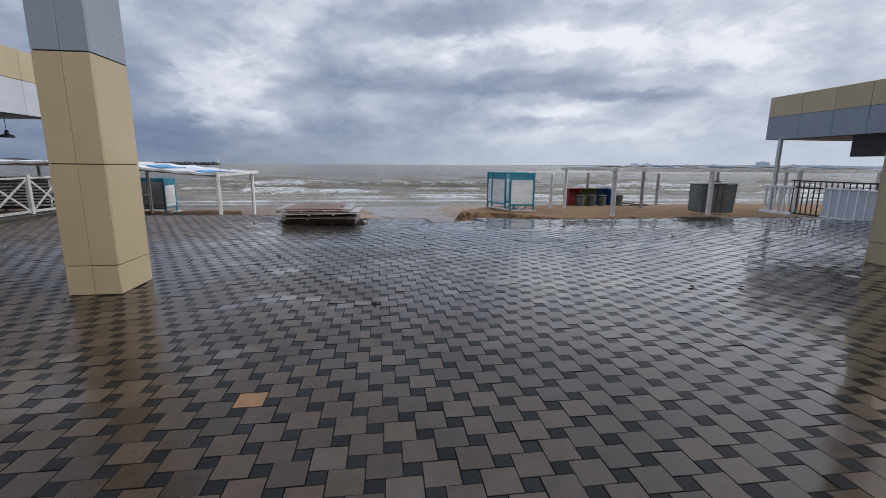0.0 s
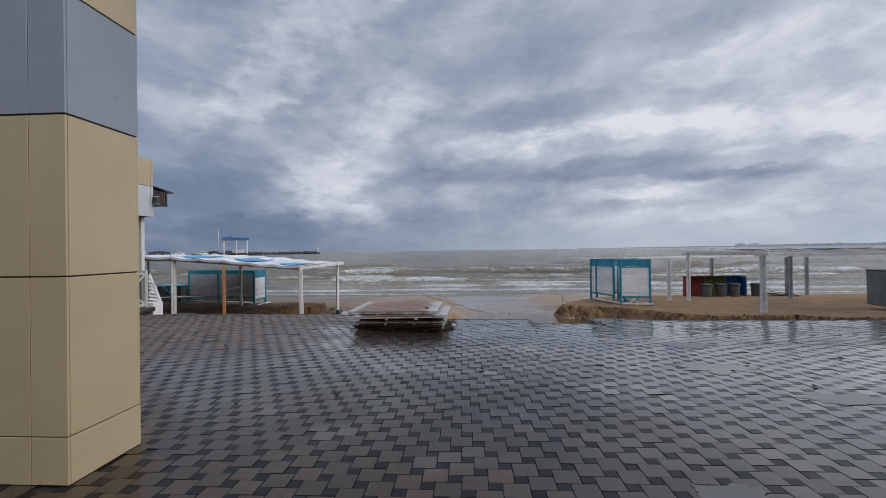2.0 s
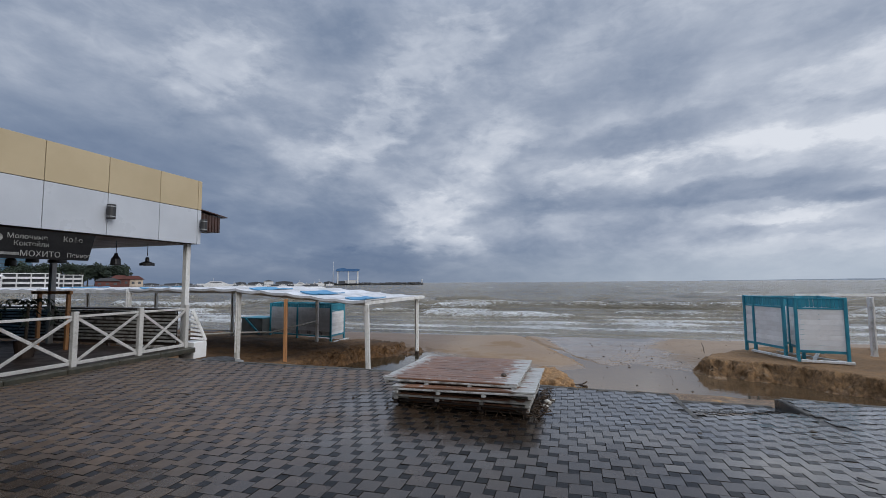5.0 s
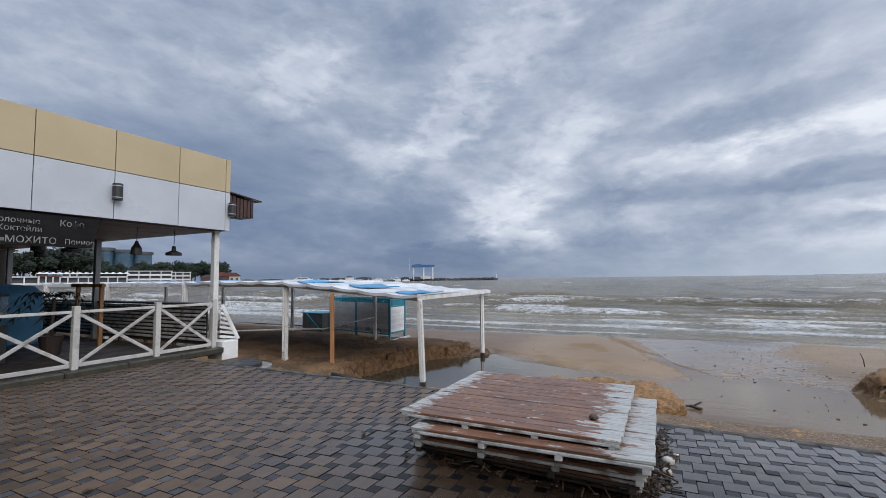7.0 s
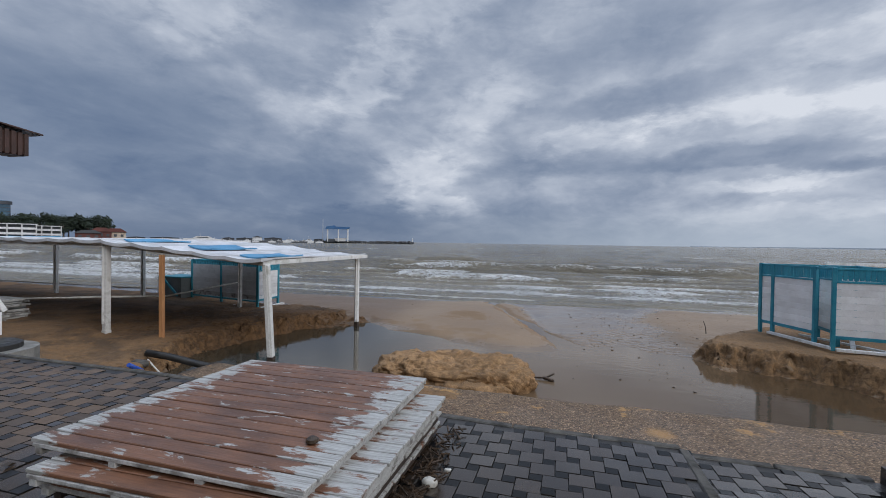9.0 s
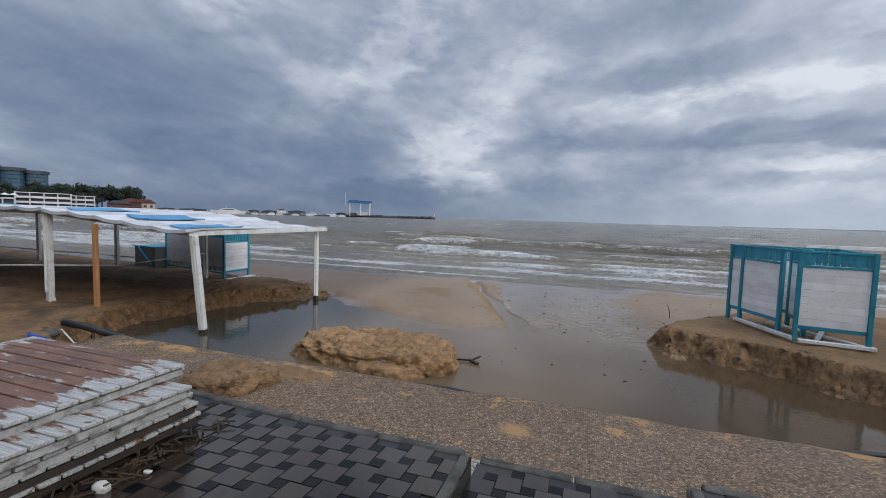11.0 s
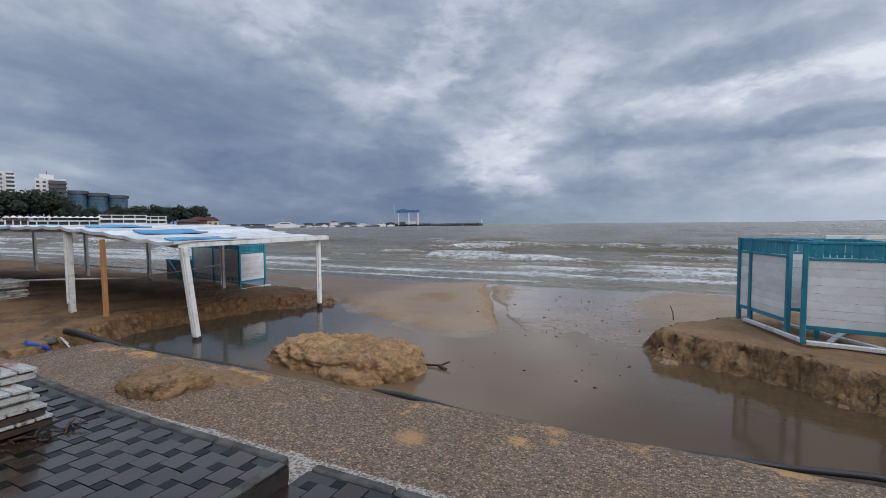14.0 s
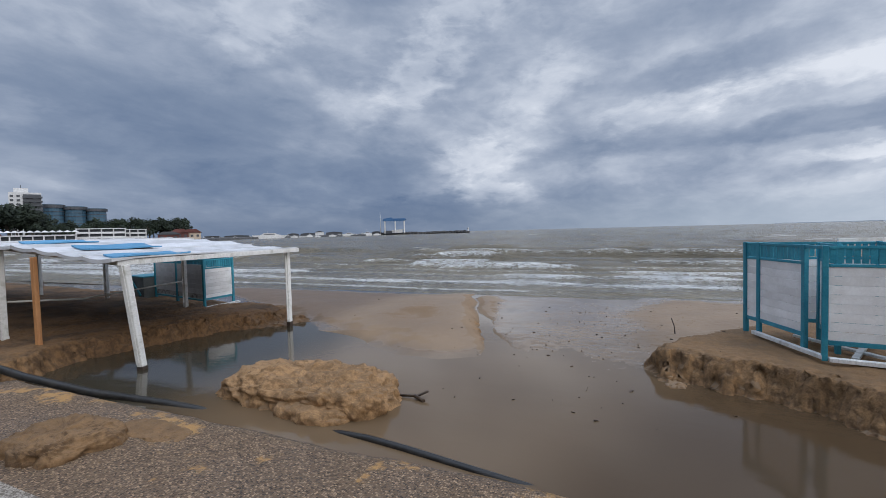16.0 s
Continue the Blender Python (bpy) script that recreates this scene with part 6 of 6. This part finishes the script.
for i in range(14):
    x = 14 + 12.5 * i
    u = thing("parasol", far_pose(bearing(x), 338, 3.6), "pale straw parasol on the far promenade", "parasol", "parasols on the far promenade")
    tube("pole", ((0, 0, -4), (0, 0, 3.2)), 0.12, far_dark, u, 6)
    lathe("canopy", ((1.8, 2.9), (1.7, 3.1), (0.2, 4.0)), far_white, u, None, 10)


def boat(x0, x1, h, dist, label, cabin=True, hull=far_white):
    xm = (x0 + x1) / 2
    k = dist * math.cos(radians(bearing(xm) - 25.04)) / 772
    w, hh = (x1 - x0) * k, h * k
    c = thing("boat", far_pose(bearing(xm), dist, -1.7), label, "boat", "boats in the harbour")
    prism("hull", ((-w / 2, hh * 0.5), (-w * 0.44, 0), (w * 0.42, 0), (w / 2, hh * 0.42)), w * 0.18 + 1, hull, c)
    if cabin:
        prism("cabin", ((-w * 0.3, hh * 0.44), (-w * 0.16, hh * 0.78), (w * 0.15, hh * 0.78), (w * 0.34, hh * 0.42)), w * 0.12 + 0.8, far_white, c)
        box("windows", (w * 0.3, w * 0.12 + 1.0, hh * 0.12), (0, 0, hh * 0.62), far_dark, c, bevel=0)
        tube("mast", ((-w * 0.05, 0, hh * 0.75), (-w * 0.07, 0, hh * 1.25)), 0.12, far_white, c, 5)
    return c


boat(478, 534, 12, 520, "long white motor yacht moored in the harbour")
boat(632, 655, 8, 560, "white motor boat moored by the harbour arm")
boat(668, 684, 9, 570, "white cabin boat moored by the harbour arm")
rng = random.Random(9)
for i, x in enumerate(range(394, 700, 13)):
    dark = rng.random() < 0.45
    boat(x - rng.uniform(4, 8), x + rng.uniform(4, 8), rng.uniform(3.5, 6.5), rng.uniform(530, 600), "dark workboat moored along the harbour arm" if dark else "small white boat moored along the harbour arm", rng.random() < 0.7, far_dark if dark else far_white)
for x0, x1, h in ((560, 585, 5), (585, 600, 8), (604, 632, 6), (684, 700, 5), (395, 420, 4), (430, 470, 4), (538, 556, 5)):
    k = 640 * math.cos(radians(bearing(x0) - 25.04)) / 772
    q = thing("harbour_shed", far_pose(bearing((x0 + x1) / 2), 640, 0.2), "low harbour shed on the mole", "shed", "sheds on the mole")
    box("wall", ((x1 - x0) * k, 8, h * k * 0.7), (0, 4, h * k * 0.35), far_white if h == 8 else far_dark, q, bevel=0)
    prism("roof", ((-(x1 - x0) * k * 0.52, h * k * 0.69), (0, h * k), ((x1 - x0) * k * 0.52, h * k * 0.69)), 9, far_dark, q, pose(0, 4, 0))


def gantry():
    c = thing("boat_gantry", far_pose(bearing(724), 620, 0.3), "blue-topped gantry hoist on white legs on the harbour arm", "gantry crane")
    k = 620 / 772
    for x in (-17, 1.0, 17):
        for y in (0, 10):
            box("leg", (1.6, 1.6, 22 * k), (x * k, y, 11 * k), far_white, c, bevel=0)
    prism("girder", ((-21 * k, 22 * k), (-19 * k, 26 * k), (-6 * k, 28 * k), (-3 * k, 26 * k), (18 * k, 26 * k), (21 * k, 24.5 * k), (16 * k, 22 * k)), 14, far_blue, c, pose(0, 5, 0))
    for i in range(5):
        bar("truss", ((-16 + 8 * i) * k, 0, 21 * k, )[:3], ((-12 + 8 * i) * k, 0, 24 * k), 0.5, 0.5, far_blue, c, 0)
    prism("yacht_hull", ((-6 * k, 6 * k), (-4 * k, 1 * k), (13 * k, 1 * k), (16 * k, 7 * k)), 5, far_white, c, pose(0, 5, 0))
    box("shed", (14 * k, 8, 5 * k), (-12 * k, 5, 2.5 * k), far_dark, c, bevel=0)
    m = thing("lattice_mast", far_pose(bearing(699), 622, 0.3), "thin pale signal mast beside the gantry", "mast")
    tube("pole", ((0, 0, 0), (0, 0, 38 * k)), 0.45, far_white, m, 6, taper=0.5)


gantry()
b = thing("breakwater_light", far_pose(19.9, 646, 0.3), "small light tower at the end of the harbour arm", "lighthouse")
lathe("tower", ((1.3, 0), (0.9, 5.0), (1.2, 5.2), (0.5, 6.5)), far_white, b, None, 10)
rng = random.Random(31)
bm = bmesh.new()
for i in range(420):
    az = 19.8 + 12 * rng.random()
    x, y = far_at(az, 638 + rng.uniform(-3, 3))
    bmesh.ops.create_cube(bm, size=1.0, matrix=Matrix.Translation((x, y, rng.uniform(-1.2, 1.2))) @ pose(0, 0, 0, rng.uniform(0, 90), rng.uniform(0, 90), rng.uniform(0, 90)) @ Matrix.Scale(rng.uniform(1.2, 2.6), 4))
tagged(part("breakwater_rocks", bm, stone_bank), "dark tumbled rocks along the harbour arm", "rocks", kind="stuff")

# hazy coast on the right
bm = bmesh.new()
prev = None
for i in range(140):
    az = -14 - 62 * i / 139
    x, y = far_at(az, 4200)
    t = smooth((i - 4) / 60)
    hgt = 3 + 26 * float(t) * (0.55 + 0.45 * noise.fractal(Vector((az * 0.12, 0, 5)), 1.0, 2.0, 4))
    cur = (bm.verts.new((x, y, -4)), bm.verts.new((x, y, hgt)), bm.verts.new((x * 1.02, y * 1.02, -4)))
    if prev:
        bm.faces.new((prev[0], cur[0], cur[1], prev[1]))
        bm.faces.new((prev[1], cur[1], cur[2], prev[2]))
    prev = cur
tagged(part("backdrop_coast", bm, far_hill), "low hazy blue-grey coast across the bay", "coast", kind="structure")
for az, w, h in ((-31.0, 70, 26), (-32.3, 80, 25), (-43.4, 85, 42), (-36.5, 60, 18), (-39.0, 70, 19), (-46.0, 65, 24)):
    q = thing("tower_block", far_pose(az, 4100, -3), "hazy grey tower block on the distant coast", "building", "distant tower blocks")
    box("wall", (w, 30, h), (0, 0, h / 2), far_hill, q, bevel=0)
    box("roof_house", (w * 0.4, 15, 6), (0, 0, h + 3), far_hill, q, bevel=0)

# ---- pavers ----
A, B = 0.1935, 0.1005


def paver_shape(s, hgt, chamfer):
    """Corners of a chamfered square paver, top at 0."""
    a, b = s / 2, s / 2 - chamfer
    lo = [(-a, -a, -hgt), (a, -a, -hgt), (a, a, -hgt), (-a, a, -hgt)]
    mid = [(-a, -a, -chamfer), (a, -a, -chamfer), (a, a, -chamfer), (-a, a, -chamfer)]
    top = [(-b, -b, 0), (b, -b, 0), (b, b, 0), (-b, b, 0)]
    faces = [(8, 9, 10, 11)]
    for i in range(4):
        j = (i + 1) % 4
        faces += [(i, j, 4 + j, 4 + i), (4 + i, 4 + j, 8 + j, 8 + i)]
    return np.array(lo + mid + top), faces


def lay_pavers():
    rng = np.random.default_rng(7)
    big_v, big_f = paver_shape(A - 0.004, 0.022, 0.0022)
    sml_v, sml_f = paver_shape(B - 0.004, 0.022, 0.002)
    singles = {}
    for key, (v, f, mat) in {"big": (big_v, big_f, paver_big_one), "small": (sml_v, sml_f, paver_small_one), "ochre": (big_v, big_f, paver_orange)}.items():
        mesh = bpy.data.meshes.new("paver")
        mesh.from_pydata(v.tolist(), [], f)
        mesh.materials.append(mat)
        mesh.materials.append(paver_edge)
        mesh.polygons.foreach_set("material_index", [0] + [1] * (len(f) - 1))
        singles[key] = mesh
    bulk = {"big": ([], []), "small": ([], [])}
    count = 0
    reach = 150
    for n in range(-reach, reach):
        for m in range(-reach, reach):
            bx0, by0 = n * A - m * B - 0.4488 - A - B / 2, n * B + m * A + 2.1303 - B / 2
            for key, cx, cy, s in (("big", bx0 + A / 2, by0 + A / 2, A), ("small", bx0 + A + B / 2, by0 + B / 2, B)):
                if not (-9.85 < cx < 15.6 and -2.5 < cy < 14.8):
                    continue
                e = pave_edge(cx)
                if cy > e - s / 2 + 0.02 or (-3.85 < cx < -3.2 and 5.6 < cy < 6.38):
                    continue
                for ex in RAMP:
                    if abs(cx - ex) < s / 2 - 0.01 and cy > 12.75:
                        break
                else:
                    z = float(pave_z(cx, cy)) + rng.normal(0, 0.0014)
                    rx, ry, rz = rng.normal(0, 0.55), rng.normal(0, 0.55), rng.normal(0, 0.5)
                    d = 0.05
                    rx += math.degrees(math.atan((float(pave_z(cx, cy + d)) - float(pave_z(cx, cy - d))) / (2 * d))) if cy > 9.5 else 0
                    mat4 = pose(cx, cy, z, rx, ry, rz)
                    if count < 300 and -1.4 < cx < 1.5 and 1.75 < cy < 4.2:
                        kind = key
                        if key == "big" and abs(cx + 0.979) < 0.097 and abs(cy - 2.931) < 0.097:
                            kind = "ochre"
                        ob = new("paver", singles[kind])
                        ob.parent = pavement
                        ob.matrix_local = mat4
                        count += 1
                        continue
                    vs, fs = bulk[key]
                    k = len(vs)
                    v, f = (big_v, big_f) if key == "big" else (sml_v, sml_f)
                    r = np.array(mat4.to_3x3())
                    vs.extend((v @ r.T + np.array((cx, cy, z))).tolist())
                    fs.extend([tuple(k + i for i in q) for q in f])
    for key, mat in (("big", paver_big), ("small", paver_small)):
        mesh = bpy.data.meshes.new("pavers")
        mesh.from_pydata(bulk[key][0], [], bulk[key][1])
        mesh.materials.append(mat)
        mesh.materials.append(paver_edge)
        mesh.polygons.foreach_set("material_index", ([0] + [1] * (len(big_f) - 1)) * (len(bulk[key][1]) // len(big_f)))
        ob = new("pavers", mesh)
        ob.parent = pavement
        tagged(ob, kind="stuff")


lay_pavers()
